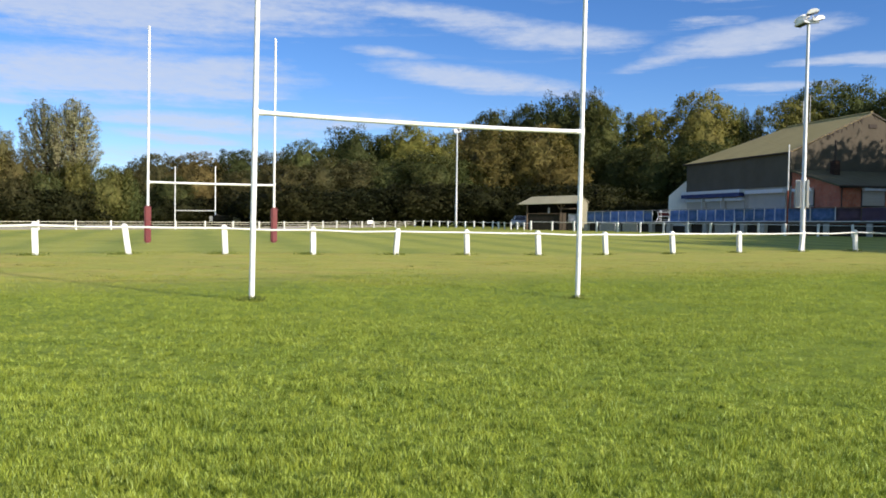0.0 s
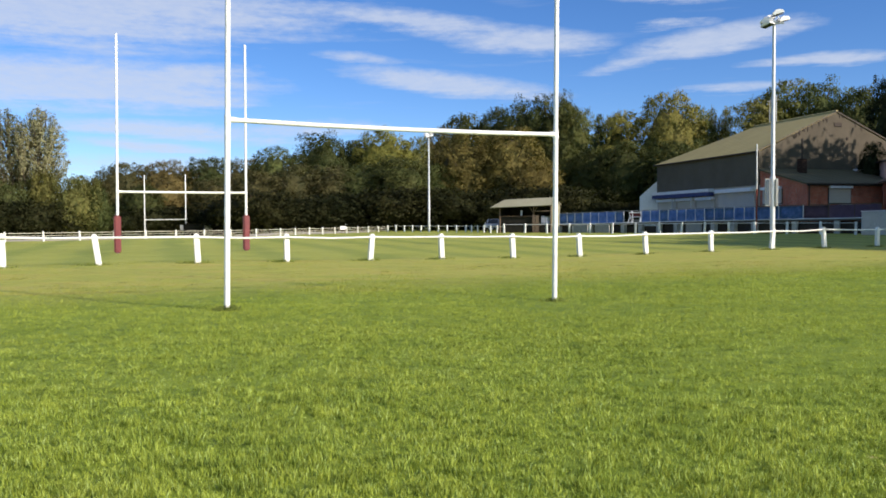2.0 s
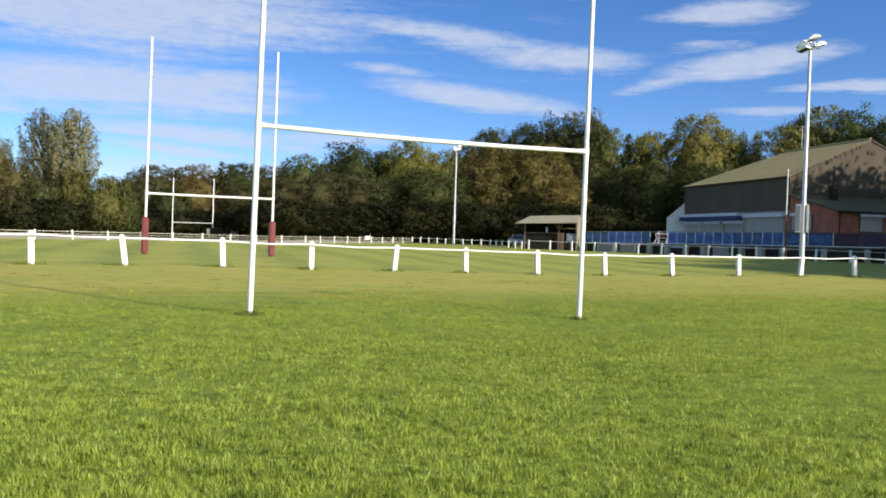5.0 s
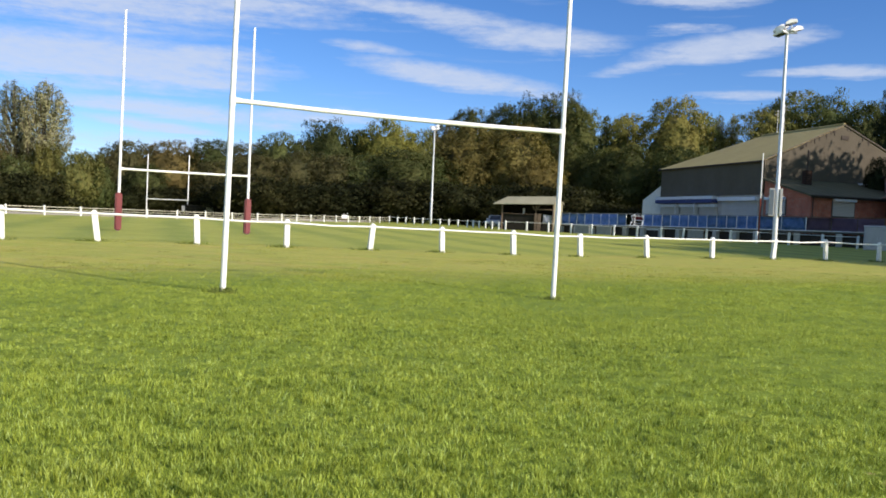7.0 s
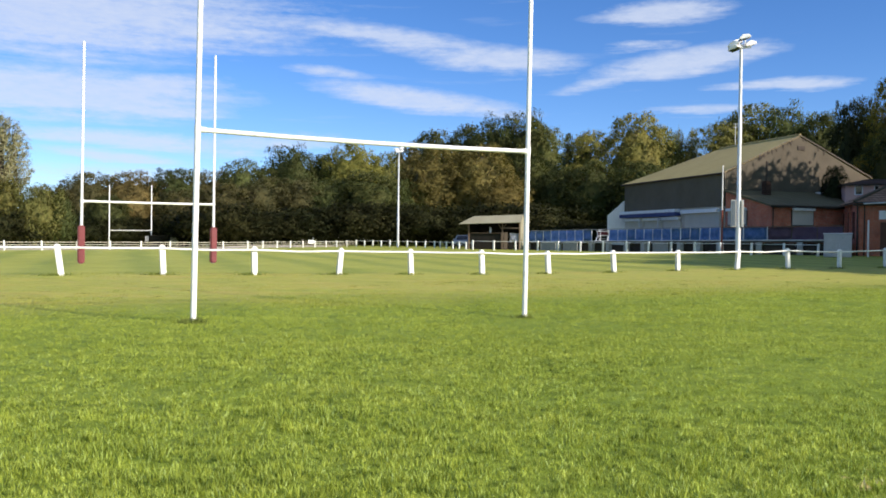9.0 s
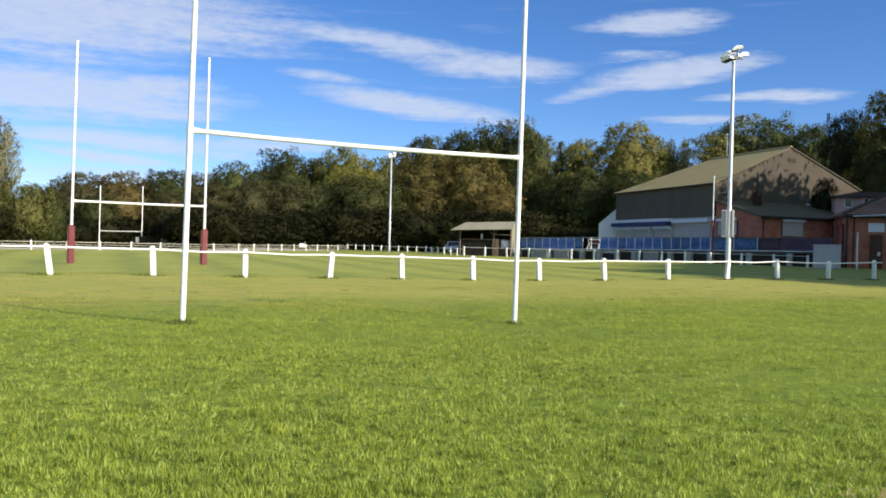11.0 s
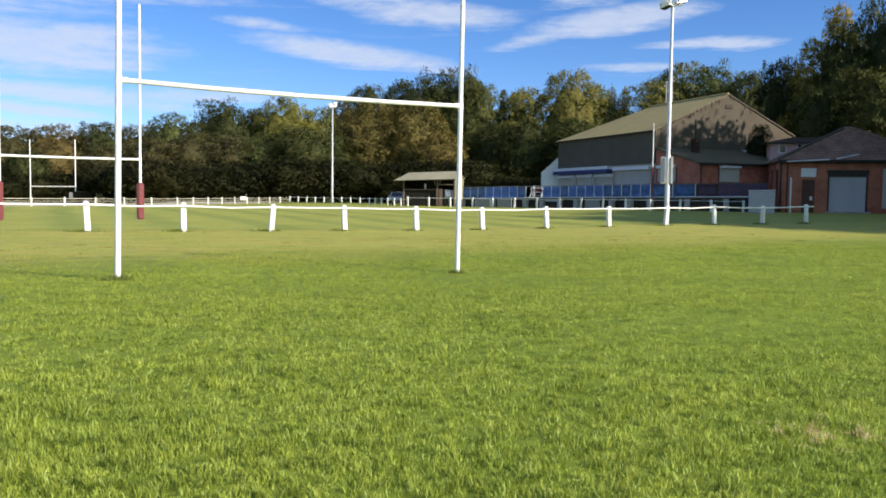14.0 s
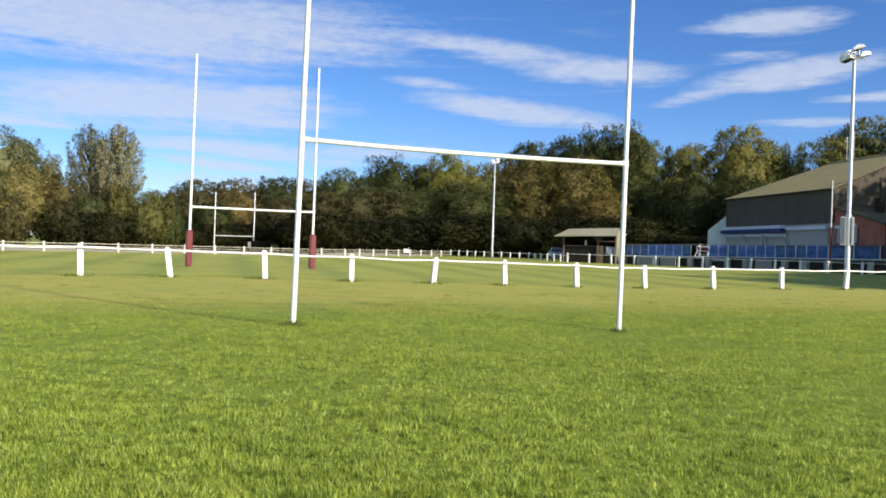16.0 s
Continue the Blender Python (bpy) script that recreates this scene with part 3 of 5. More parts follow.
def grass_mesh(name, spots, height, width, lean, rng, material, bent=True):
    """Single blades: a tapering base with a curved tip, or one narrow triangle each."""
    n = len(spots)
    x, y = spots[:, 0], spots[:, 1]
    base = near_ground(x, y)
    turn, tilt = rng.uniform(0, 2 * np.pi, n), rng.uniform(0, 2 * np.pi, n)
    sx, sy = np.cos(turn), np.sin(turn)
    bend = height * lean * rng.uniform(0.3, 1.6, n)
    bx, by = np.cos(tilt) * bend, np.sin(tilt) * bend
    shape = ((-1, 0, 0), (1, 0, 0), (1, 0.55, 0.35), (-1, 0.55, 0.35), (0, 1, 1)) if bent else ((-1, 0, 0), (1, 0, 0), (0, 1, 1))
    m = len(shape)
    v = np.empty((n, m, 3))
    for i, (side, up, drift) in enumerate(shape):
        w = width * side * (0.5 if up == 0 else 0.42)
        v[:, i] = np.stack([x + sx * w + bx * drift, y + sy * w + by * drift, base - 0.005 + height * up], -1)
    k = np.arange(n)[:, None] * m
    loops = np.concatenate([k + [0, 1, 2, 3], k + [3, 2, 4]], 1).ravel() if bent else np.arange(3 * n)
    starts = (np.arange(n)[:, None] * 7 + [0, 4]).ravel() if bent else np.arange(n) * 3
    me = bpy.data.meshes.new(name)
    me.vertices.add(m * n)
    me.vertices.foreach_set("co", v.ravel())
    me.loops.add(len(loops))
    me.loops.foreach_set("vertex_index", loops.astype(np.int32))
    me.polygons.add(len(starts))
    me.polygons.foreach_set("loop_start", starts.astype(np.int32))
    me.update(calc_edges=True)
    me.validate()
    me.materials.append(material)
    return new(name, me)


def build_grass():
    rng = np.random.default_rng(7)

    def wedge(count, r0, r1, power):
        r = (r0 ** power + rng.random(count) * (r1 ** power - r0 ** power)) ** (1 / power)
        a = np.radians(rng.uniform(-36, 41, count) + rng.normal(0, 2.5, count))
        return np.stack([r * np.sin(a), r * np.cos(a)], -1), r

    spots, r = wedge(830000, 3.2, 27.0, 0.80)
    q = -0.39 * spots[:, 0] + 0.92 * spots[:, 1] + rng.normal(0, 2.2, len(spots))
    spots, r = spots[q < 17.0], r[q < 17.0]
    x, y = spots[:, 0], spots[:, 1]
    lumps = 0.2 * ripple(x * 1.1, y * 1.1, 1) + 0.35 * ripple(x * 4.6, y * 4.6, 2) + 0.85 * ripple(x * 9.5, y * 9.5, 3) + 0.9 * ripple(x * 21.0, y * 21.0, 4)
    height = np.maximum(0.014, 0.032 + 0.028 * lumps) * rng.uniform(0.6, 1.35, len(r))
    wide = 0.0044 * np.maximum(1, r / 6.0) * rng.uniform(0.6, 1.4, len(r))
    near = r < 7.0 + rng.normal(0, 0.4, len(r))
    far = ~near & (r > 9.5 + rng.normal(0, 1.2, len(r)))
    mid = ~near & ~far
    ob = grass_mesh("grass", spots[near], height[near], wide[near], 0.48, rng, BLADE)
    tagged(ob, "lush green grass blades in uneven tufts", "grass", kind="stuff")
    ob = grass_mesh("grass", spots[mid], height[mid] * 0.85, wide[mid] * 1.15, 0.7, rng, BLADE, False)
    tagged(ob, "lush green grass blades round the goal", "grass", kind="stuff")
    ob = grass_mesh("grass", spots[far], height[far] * 0.75, wide[far] * 0.75, 0.8, rng, SOFT_BLADE, False)
    tagged(ob, "green grass blades between the goal and the worn band", "grass", kind="stuff")
    # uncut tufts at each post's foot, coloured dark and set left for its shadow
    run = rng.choice([-5.6, -2.75, 0, 2.62, 5.57, 8.47, 11.42, 14.17, 17.12, 20.1, 23.3, 26.69, 30.09, 33.31, 36.75, 40.13], 4200) + rng.normal(-0.12, 0.20, 4200)
    tuft = np.stack([-12.5 + 0.919 * run, 24.93 + 0.393 * run], -1) + rng.normal(0, 0.12, (4200, 2))
    ob = grass_mesh("rough_grass", tuft, rng.uniform(0.02, 0.12, 4200), rng.uniform(0.01, 0.025, 4200), 0.7, rng, ROUGH_BLADE)
    tagged(ob, "uncut tufts at the fence posts, darkened as their shadows", "grass", kind="stuff")
    # scattered scuffed tufts in the worn band
    heart = np.stack([rng.uniform(-14, 20, 90), rng.uniform(0, 8.5, 90)], -1)
    heart[:, 1] += 17.6 + 0.40 * heart[:, 0]
    scuff = np.repeat(heart, 34, 0) + rng.normal(0, 1, (90 * 34, 2)) * np.repeat(np.stack([rng.uniform(0.05, 0.28, 90), rng.uniform(0.02, 0.05, 90)], -1), 34, 0)
    ob = grass_mesh("scuffed_grass", scuff, rng.uniform(0.012, 0.05, len(scuff)), rng.uniform(0.008, 0.018, len(scuff)), 0.8, rng, ROUGH_BLADE, False)
    tagged(ob, "dark scuffed tufts in the worn grass", "grass", kind="stuff")
    # the same grass goes on over the rest of the field nearby
    a, r = rng.uniform(0, 2 * np.pi, 150000), np.sqrt(rng.uniform(0.0, 9.0 ** 2, 150000))
    rest = (r < 3.2 + rng.normal(0, 0.15, len(r))) | ((a > np.radians(43)) & (a < np.radians(322)))
    a, r = a[rest], r[rest]
    x, y = r * np.sin(a), r * np.cos(a)
    tall = np.maximum(0.014, 0.032 + 0.028 * (0.85 * ripple(x * 9.5, y * 9.5, 3) + 0.9 * ripple(x * 21.0, y * 21.0, 4)))
    ob = grass_mesh("grass", np.stack([x, y], -1), tall * rng.uniform(0.6, 1.35, len(r)), 0.007 * rng.uniform(0.6, 1.4, len(r)), 0.6, rng, BLADE, False)
    tagged(ob, "lush green grass blades of the rough field", "grass", kind="stuff")
    a, r = rng.uniform(0, 2 * np.pi, 50000), np.sqrt(rng.uniform(0.3, 15.0 ** 2, 50000))
    spots = np.stack([r * np.sin(a), r * np.cos(a)], -1)
    ob = grass_mesh("grass", spots, 0.040 * rng.uniform(0.5, 1.4, 50000), 0.006 * rng.uniform(0.6, 1.4, 50000), 0.75, rng, SOFT_BLADE, False)
    tagged(ob, "green grass blades of the field all round", "grass", kind="stuff")
    feet = np.repeat([(-3.03, 12.71), (-3.03, 12.71), (2.24, 14.67)], 260, 0) + rng.normal(0, 0.085, (780, 2))
    ob = grass_mesh("tuft_grass", feet, rng.uniform(0.03, 0.10, 780), rng.uniform(0.006, 0.014, 780), 0.5, rng, ROUGH_BLADE)
    tagged(ob, "longer unmown green tufts at the post feet", "grass", kind="stuff")
    spots, r = wedge(90000, 15.0, 30.0, 1.0)
    q = -0.39 * spots[:, 0] + 0.92 * spots[:, 1]
    spots, r = spots[q > 15.5], r[q > 15.5]
    ob = grass_mesh("short_grass", spots, 0.014 * rng.uniform(0.5, 1.6, len(r)), 0.012 * rng.uniform(0.6, 1.4, len(r)) * r / 20, 1.6, rng, SOFT_BLADE, False)
    tagged(ob, "short thin yellowed grass before the fence", "grass", kind="stuff")


build_ground()
build_grass()


# ---- rugby goals ----
def goal(left, right, bar, top, radius, label, pad=None, leans=(0.0, 0.0), sag=0.012):
    a, b = on(*left), on(*right)
    g = thing("rugby_goal", axis_pose(a, b - a), label, "rugby goal", "rugby goals")
    wide = math.hypot(b.x - a.x, b.y - a.y)
    dz = b.z - a.z
    low, high = bar if isinstance(bar, tuple) else (bar, bar)
    off = []
    for x, z, h, lean in ((0, 0, low, leans[0]), (wide, dz, high, leans[1])):
        k = math.tan(radians(lean))
        off.append(k * h)
        post = part("upright", tube([(x - 0.3 * k, 0, z - 0.3), (x + k * h, 0, z + h), (x + k * (h + 0.02), 0, z + h + 0.02), (x + k * (top - 0.03), 0, z + top - 0.03), (x + k * top, 0, z + top)],
                                    [radius, radius, radius * 0.93, radius * 0.85, radius * 0.6], 14), WHITE, g)
        part("collar", tube([(x + k * (h - 0.07), 0, z + h - 0.07), (x + k * (h + 0.07), 0, z + h + 0.07)], [radius * 1.12] * 2, 14), WHITE, post)
        if pad:
            part("post_pad", box(x - 0.14, -0.16, z + 0.02, x + 0.14, 0.16, z + pad, 0.05), RED_PAD, g, "maroon padded post protector")
    part("crossbar", tube([(radius + off[0], 0, low), (wide * 0.25, 0, low + (high + dz - low) * 0.25 - sag * 0.75), (wide * 0.5, 0, (low + high + dz) / 2 - sag), (wide * 0.75, 0, low + (high + dz - low) * 0.75 - sag * 0.75), (wide - radius + off[1], 0, high + dz)], [radius * 0.85] * 5, 14), WHITE, g)
    for x, z in ((radius * 1.7 + off[0], low), (wide - radius * 1.7 + off[1], dz + high)):
        part("bracket", tube([(x - 0.05, 0, z), (x + 0.05, 0, z)], [radius * 1.02] * 2, 12), WHITE, g)
    return g


goal((-3.03, 12.71), (2.24, 14.67), (2.875, 2.925), 11.0, 0.044, "tall white painted steel rugby posts on rough grass", leans=(0.75, 0.45), sag=0.03)
goal((-13.53, 36.94), (-8.45, 39.35), 2.70, 9.55, 0.060, "white rugby posts with maroon pads on pitch", 1.66, leans=(0.35, 0.15))
goal((-36.73, 110.0), (-31.25, 109.4), 2.25, 8.05, 0.075, "white rugby posts at far end of pitch")


# ---- white fences round the pitch ----
def fence_post(name, height, width, lean, sway, bm=None):
    """A squared post with a weathered round head, out of plumb."""
    own = bmesh.new()
    w = width / 2
    outline = [(-w, -0.3), (w, -0.3), (w, height - w * 0.9), (w * 0.72, height - w * 0.28), (w * 0.3, height), (-w * 0.3, height), (-w * 0.72, height - w * 0.28), (-w, height - w * 0.9)]
    prism(outline, -w * 0.8, w * 0.8, own)
    bmesh.ops.bevel(own, geom=[e for e in own.edges if e.calc_face_angle(0) > 1.2], offset=w * 0.18, segments=1, affect="EDGES")
    bmesh.ops.transform(own, matrix=Matrix.Rotation(radians(lean), 4, "Y") @ Matrix.Rotation(radians(sway), 4, "X"), verts=own.verts)
    return own


def build_near_fence():
    a, b = Vector((-12.5, 24.93)), Vector((24.39, 40.71))
    u = (b - a).normalized()
    # distance along the line from one post to the next widens to the right
    gaps = (2.62, 2.95, 2.90, 2.95, 2.75, 2.95, 2.98, 3.20, 3.39, 3.40, 3.22, 3.44, 3.38)
    tall = (1.02, 0.97, 0.96, 0.95, 0.94, 0.94, 0.94, 0.92, 0.93, 0.91, 0.93, 0.97, 0.92, 1.0)
    leans = (-2, -8, -3, 0, 4, -2, -2.5, -6, -3, -2, 5, -1, -2, -2)
    f = thing("post_and_rail_fence", axis_pose(on(*a), u), "white timber post and rail fence with leaning posts", "fence", "pitch fences")
    inv = f.matrix_world.inverted()
    heads, s = [], -5.6
    stations = [(-5.6, 1, 1.03), (-2.75, -3, 1.04)]
    run = 0.0
    for i, lean in enumerate(leans):
        stations.append((run, lean, tall[i]))
        run += gaps[i] if i < len(gaps) else 0
    for i, (s, lean, h) in enumerate(stations):
        p = a + u * s
        base = inv @ on(p.x, p.y)
        part("post", fence_post("post", h, 0.178 if i < 8 else 0.19, lean, 3 * math.sin(i * 2.3)), POST_WHITE, f, m=Matrix.Translation(base))
        heads.append(base + Vector((math.sin(radians(lean)) * (h - 0.11), -0.10, h - 0.115)))
    for i, (p, q) in enumerate(zip(heads, heads[1:])):
        mid = (p + q) / 2 - Vector((0, 0, 0.025 + 0.02 * math.sin(i * 1.7)))
        part("rail", tube([p - (q - p) * 0.02, mid, q + (q - p) * 0.02], [0.034, 0.032, 0.034], 8), POST_WHITE, f)
    p = heads[-1]
    part("rail", tube([p, p + Vector((0.45, 0, 0))], [0.034, 0.034], 8), POST_WHITE, f)


def far_fence(points, spacing, height, width, label, seed, boards=(), lower=()):
    """Posts and a rail along a line of places."""
    f = thing("post_and_rail_fence", Matrix.Translation(on(*points[0])), label, "fence", "pitch fences")
    inv, rng = f.matrix_world.inverted(), random.Random(seed)
    spots = []
    for (x0, y0), (x1, y1) in zip(points, points[1:]):
        n = max(1, round(math.hypot(x1 - x0, y1 - y0) / spacing))
        spots += [(x0 + (x1 - x0) * k / n, y0 + (y1 - y0) * k / n) for k in range(n)]
    spots.append(points[-1])
    turn = math.atan2(points[-1][1] - points[0][1], points[-1][0] - points[0][0])
    post = fence_post("post", height, width, 0, 0)
    first = None
    tops = []
    for x, y in spots:
        m = Matrix.Translation(inv @ on(x, y)) @ Matrix.Rotation(turn, 4, "Z") @ Matrix.Rotation(radians(rng.uniform(-3.5, 3.5)), 4, "Y")
        if first is None:
            first = part("post", post, POST_WHITE, f, m=m)
        else:
            o = new("post", first.data)
            o.parent, o.matrix_local = f, m
        tops.append(inv @ on(x, y, height - 0.12))
    side = Vector((math.sin(turn), -math.cos(turn), 0)) * (width * 0.5)
    for i, (p, q) in enumerate(zip(tops, tops[1:])):
        part("rail", tube([p + side, q + side], [0.021, 0.021], 6), CREAM_RAIL if lower else POST_WHITE, f)
        for drop in lower:
            part("rail", tube([p + side - Vector((0, 0, drop)), q + side - Vector((0, 0, drop))], [0.016, 0.016], 5), CREAM_RAIL, f)
        if any(abs(math.degrees(math.atan2(*((f.matrix_world @ ((p + q) / 2)).xy))) - b) < 0.42 for b in boards):
            w, d = (q - p).length * 0.66, (q - p).normalized()
            m = Matrix.Translation((p + q) / 2 + side * 1.6 - Vector((0, 0, height * 0.42))) @ Matrix.Rotation(math.atan2(d.y, d.x), 4, "Z")
            board = part("advert_board", box(-w / 2, -0.02, -0.36, w / 2, 0.02, 0.36), BOARD, f, "blank weathered grey board in white frame", m=m)
            for x0, z0, x1, z1 in ((-w / 2, 0.30, w / 2, 0.38), (-w / 2, -0.38, w / 2, -0.31), (-w / 2, -0.31, -w / 2 + 0.07, 0.30), (w / 2 - 0.07, -0.31, w / 2, 0.30)):
                part("frame", box(x0, -0.035, z0, x1, -0.022, z1), POST_WHITE, board)
    return f


build_near_fence()
RIGHT_SIDE = [polar(27.2, 69.5), polar(21.4, 71.0), polar(15.5, 77.0), polar(9.6, 83.0), polar(5.2, 86.0)]
far_fence(RIGHT_SIDE, 2.35, 0.98, 0.17, "white fence with boards before the clubhouse terrace", 3, boards=(8.3, 9.9, 11.7, 13.7, 17.4))
far_fence([polar(5.2, 86.0), polar(2.6, 93.0), polar(-2.7, 100.5)], 1.35, 0.80, 0.15, "low white fence receding to far corner", 5)
far_fence([(-50.0, 36.0), (-33.5, 56.0), (-13.6, 78.0), polar(-2.7, 100.5)], 2.6, 0.72, 0.12, "white post fence with three thin cream rails", 4, lower=(0.19, 0.38))


# ---- floodlights ----
def floodlight(x, y, height, radius, turn, label, control=False):
    p = thing("floodlight_mast", Matrix.Translation(on(x, y)) @ Matrix.Rotation(radians(turn), 4, "Z"), label, "floodlight", "floodlight masts")
    part("pole", tube([(0, 0, -0.3), (0, 0, height * 0.32), (0, 0, height * 0.33), (0, 0, height)], [radius, radius, radius * 0.82, radius * 0.6], 14), GALV, p)
    part("crossarm", box(-0.42, -0.05, height - 0.06, 0.42, 0.05, height + 0.04, 0.01), GALV, p)
    part("crossarm", box(-0.05, -0.38, height - 0.05, 0.05, 0.38, height + 0.05, 0.01), GALV, p)
    for px, py, pz, yaw in ((-0.30, -0.14, 0.02, -15), (-0.22, 0.26, 0.20, 20), (0.14, -0.26, 0.30, 5), (0.36, 0.12, 0.08, 30), (-0.26, -0.30, -0.16, -35)):
        lamp = bmesh.new()
        outline = [(-0.26, 0.06), (-0.20, 0.15), (0.05, 0.20), (0.24, 0.09), (0.27, 0.0), (-0.26, 0.0)]
        prism(outline, -0.21, 0.21, lamp)
        bmesh.ops.bevel(lamp, geom=list(lamp.edges), offset=0.02, segments=2, affect="EDGES")
        m = Matrix.Translation((px, py, height + pz)) @ Matrix.Rotation(radians(yaw + 180), 4, "Z") @ Matrix.Rotation(radians(14), 4, "Y")
        head = part("lamp_head", lamp, LAMP_CASE, p, "pale grey floodlight housing", m=m)
        part("lens", box(-0.23, -0.18, -0.012, 0.24, 0.18, 0.002), GLASS, head)
        part("yoke", tube([(0, 0, 0.0), (0.02, 0, -pz + 0.02)], [0.025, 0.025], 6), GALV, head)
    if control:
        for x0, x1, face in ((-0.33, -0.11, SLATE_BLUE), (0.10, 0.22, GREY_BOX)):
            b = part("control_box", box(x0, -0.13, 1.92, x1, 0.11, 3.15, 0.012), GREY_BOX, p, "grey framed control box strapped to pole")
            part("panel", box(x0 + 0.03, -0.14, 1.97, x1 - 0.03, -0.132, 3.10), face, b, "slate blue or grey front panel")
        for z in (2.05, 2.8):
            part("strap", box(-0.36, 0.112, z, 0.27, 0.135, z + 0.04), GALV, p)
    return p


floodlight(15.45, 37.35, 10.05, 0.115, -20, "galvanised floodlight mast with five lamps beside fence", True)
floodlight(0.18, 97.6, 11.05, 0.14, 30, "distant galvanised floodlight mast at pitch corner")


# ---- sports hall ----
VH = Vector((0.976, 0.219, 0.0))      # along its gable
HN = Vector((30.3, 76.2, 0.0))        # nearest corner
HL, HW, EAVE, RIDGE, HBASE = 19.2, 16.0, 8.0, 11.75, 0.45
# local frames: x along the gable, y along the hall
HALL = Matrix.Translation(HN) @ Matrix.Rotation(math.atan2(VH.y, VH.x), 4, "Z")


def build_hall():
    h = thing("sports_hall", HALL, "large sports hall, grey cladding, olive roof, rendered gable", "sports hall")
    t = 0.25
    # side wall: brick plinth below, sheet cladding above
    part("lower_wall", box(0, 0.0, HBASE, t, HL, 4.85), CREAM, h, "cream painted lower wall behind the shutters")
    part("cladding", box(-0.10, 0.0, 4.85, t, HL, EAVE), CLAD, h, "dark grey-green profiled sheet cladding")
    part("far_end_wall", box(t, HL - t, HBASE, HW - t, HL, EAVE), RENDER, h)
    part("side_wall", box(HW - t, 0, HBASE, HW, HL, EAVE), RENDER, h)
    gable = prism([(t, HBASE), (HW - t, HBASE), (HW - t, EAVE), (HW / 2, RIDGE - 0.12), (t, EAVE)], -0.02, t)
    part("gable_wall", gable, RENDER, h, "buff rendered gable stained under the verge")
    o, c, hip = 0.30, HW / 2, 6.5
    low, top, v = EAVE - 0.02, RIDGE, 0.10
    part("roof", slab([(-o, -v, low), (-o, HL + o, low), (c, HL - hip, top), (c, -v, top)], 0.09), ROOF_SHEET, h)
    part("roof", slab([(HW + o, -v, low), (HW + o, HL + o, low), (c, HL - hip, top), (c, -v, top)], 0.09), ROOF_SHEET, h)
    part("roof_hip", slab([(-o, HL + o, low), (HW + o, HL + o, low), (c, HL - hip, top)], 0.14), ROOF_SHEET, h)
    for s in (-1, 1):
        x0 = c + s * (c + o)
        part("bargeboard", slab([(x0, -v - 0.04, low + 0.03), (x0, -v - 0.003, low + 0.03), (c, -v - 0.003, top + 0.03), (c, -v - 0.04, top + 0.03)], 0.08), OLD_CONCRETE, h)
    part("ridge_cap", tube([(c, -v, top + 0.02), (c, HL - hip, top + 0.02)], [0.12, 0.12], 8), ROOF_SHEET, h)
    part("gutter", tube([(-o - 0.07, -o, low - 0.1), (-o - 0.07, HL + o, low - 0.1)], [0.08, 0.08], 8), DARK, h)
    # thin dark scraps added to stand for the ragged stains under the verge
    stain_rng = random.Random(5)
    for k in range(16):
        s = stain_rng.choice((-1, 1))
        d = stain_rng.uniform(0.3, 3.6) if s > 0 else stain_rng.uniform(0.2, 4.6)
        x, drop = c + s * d, stain_rng.uniform(0.15, 0.5)
        z = top - 0.14 - (top - low) / (c + o) * d
        scrap = prism([(x - 0.09, z + 0.06), (x + 0.10, z + 0.06), (x + 0.05, z - drop * 0.6), (x - 0.02, z - drop)], -0.06, -0.03)
        part("torn_felt", scrap, DARK, h)
    part("vent", box(c - 0.25, -0.08, 10.35, c + 0.55, -0.02, 10.7), DARK, h)
    part("vent", box(c + 1.1, -0.08, 9.1, c + 1.3, -0.02, 9.35), DARK, h)
    # shop-like front under the cladding: fascia and shutters
    fascia = part("fascia", box(-0.75, 7.4, 4.50, -0.10, HL - 0.1, 4.82, 0.02), TRIM_WHITE, h, "white fascia with navy lower band")
    part("fascia_band", box(-0.78, 7.4, 4.12, -0.12, HL - 0.1, 4.495), TRIM_BLUE, fascia)
    for y0, y1 in ((14.9, 18.9), (11.0, 14.5), (7.4, 10.6)):
        sh = part("roller_shutter", box(-0.12, y0, 1.9, -0.02, y1, 3.72), SHUTTER, h, "cream roller shutter, closed")
        part("shutter_hood", box(-0.45, y0, 3.72, -0.02, y1, 4.02, 0.03), TRIM_WHITE, sh)
    sh = part("roller_shutter", box(-0.12, 0.7, 1.9, -0.02, 6.6, 4.3), SHUTTER, h, "cream roller shutter, closed")
    part("shutter_hood", box(-0.5, 0.6, 4.3, -0.02, 6.9, 4.66, 0.03), TRIM_WHITE, sh)
    for y in (10.8, 14.7):
        part("awning_post", tube([(-0.7, y, HBASE), (-0.7, y, 4.1)], [0.05, 0.05], 8), GALV, h)
    part("drainpipe", tube([(-0.13, 0.15, HBASE), (-0.13, 0.15, 7.9)], [0.06, 0.06], 8), DARK, h)
    return h


build_hall()


def build_lean_to():
    """White rendered outhouse at the far end of the hall."""
    corner = HALL @ Vector((0.3, HL + 0.35, 0))
    h = thing("outhouse", axis_pose(corner, (0.966, -0.259)), "small white rendered outhouse against the hall", "outhouse")
    z0 = HBASE
    part("wall", prism([(-2.1, z0), (0.0, z0), (0.0, 6.35), (-2.1, 4.45)], 0.0, 0.2), WHITE, h)
    part("wall", box(-2.1, 0.2, z0, -1.9, 3.0, 4.4), WHITE, h)
    part("roof", slab([(-2.12, 0.02, 4.44), (-2.12, 3.1, 4.44), (0.0, 3.1, 6.36), (0.0, 0.02, 6.36)], 0.08), CONCRETE, h)


build_lean_to()


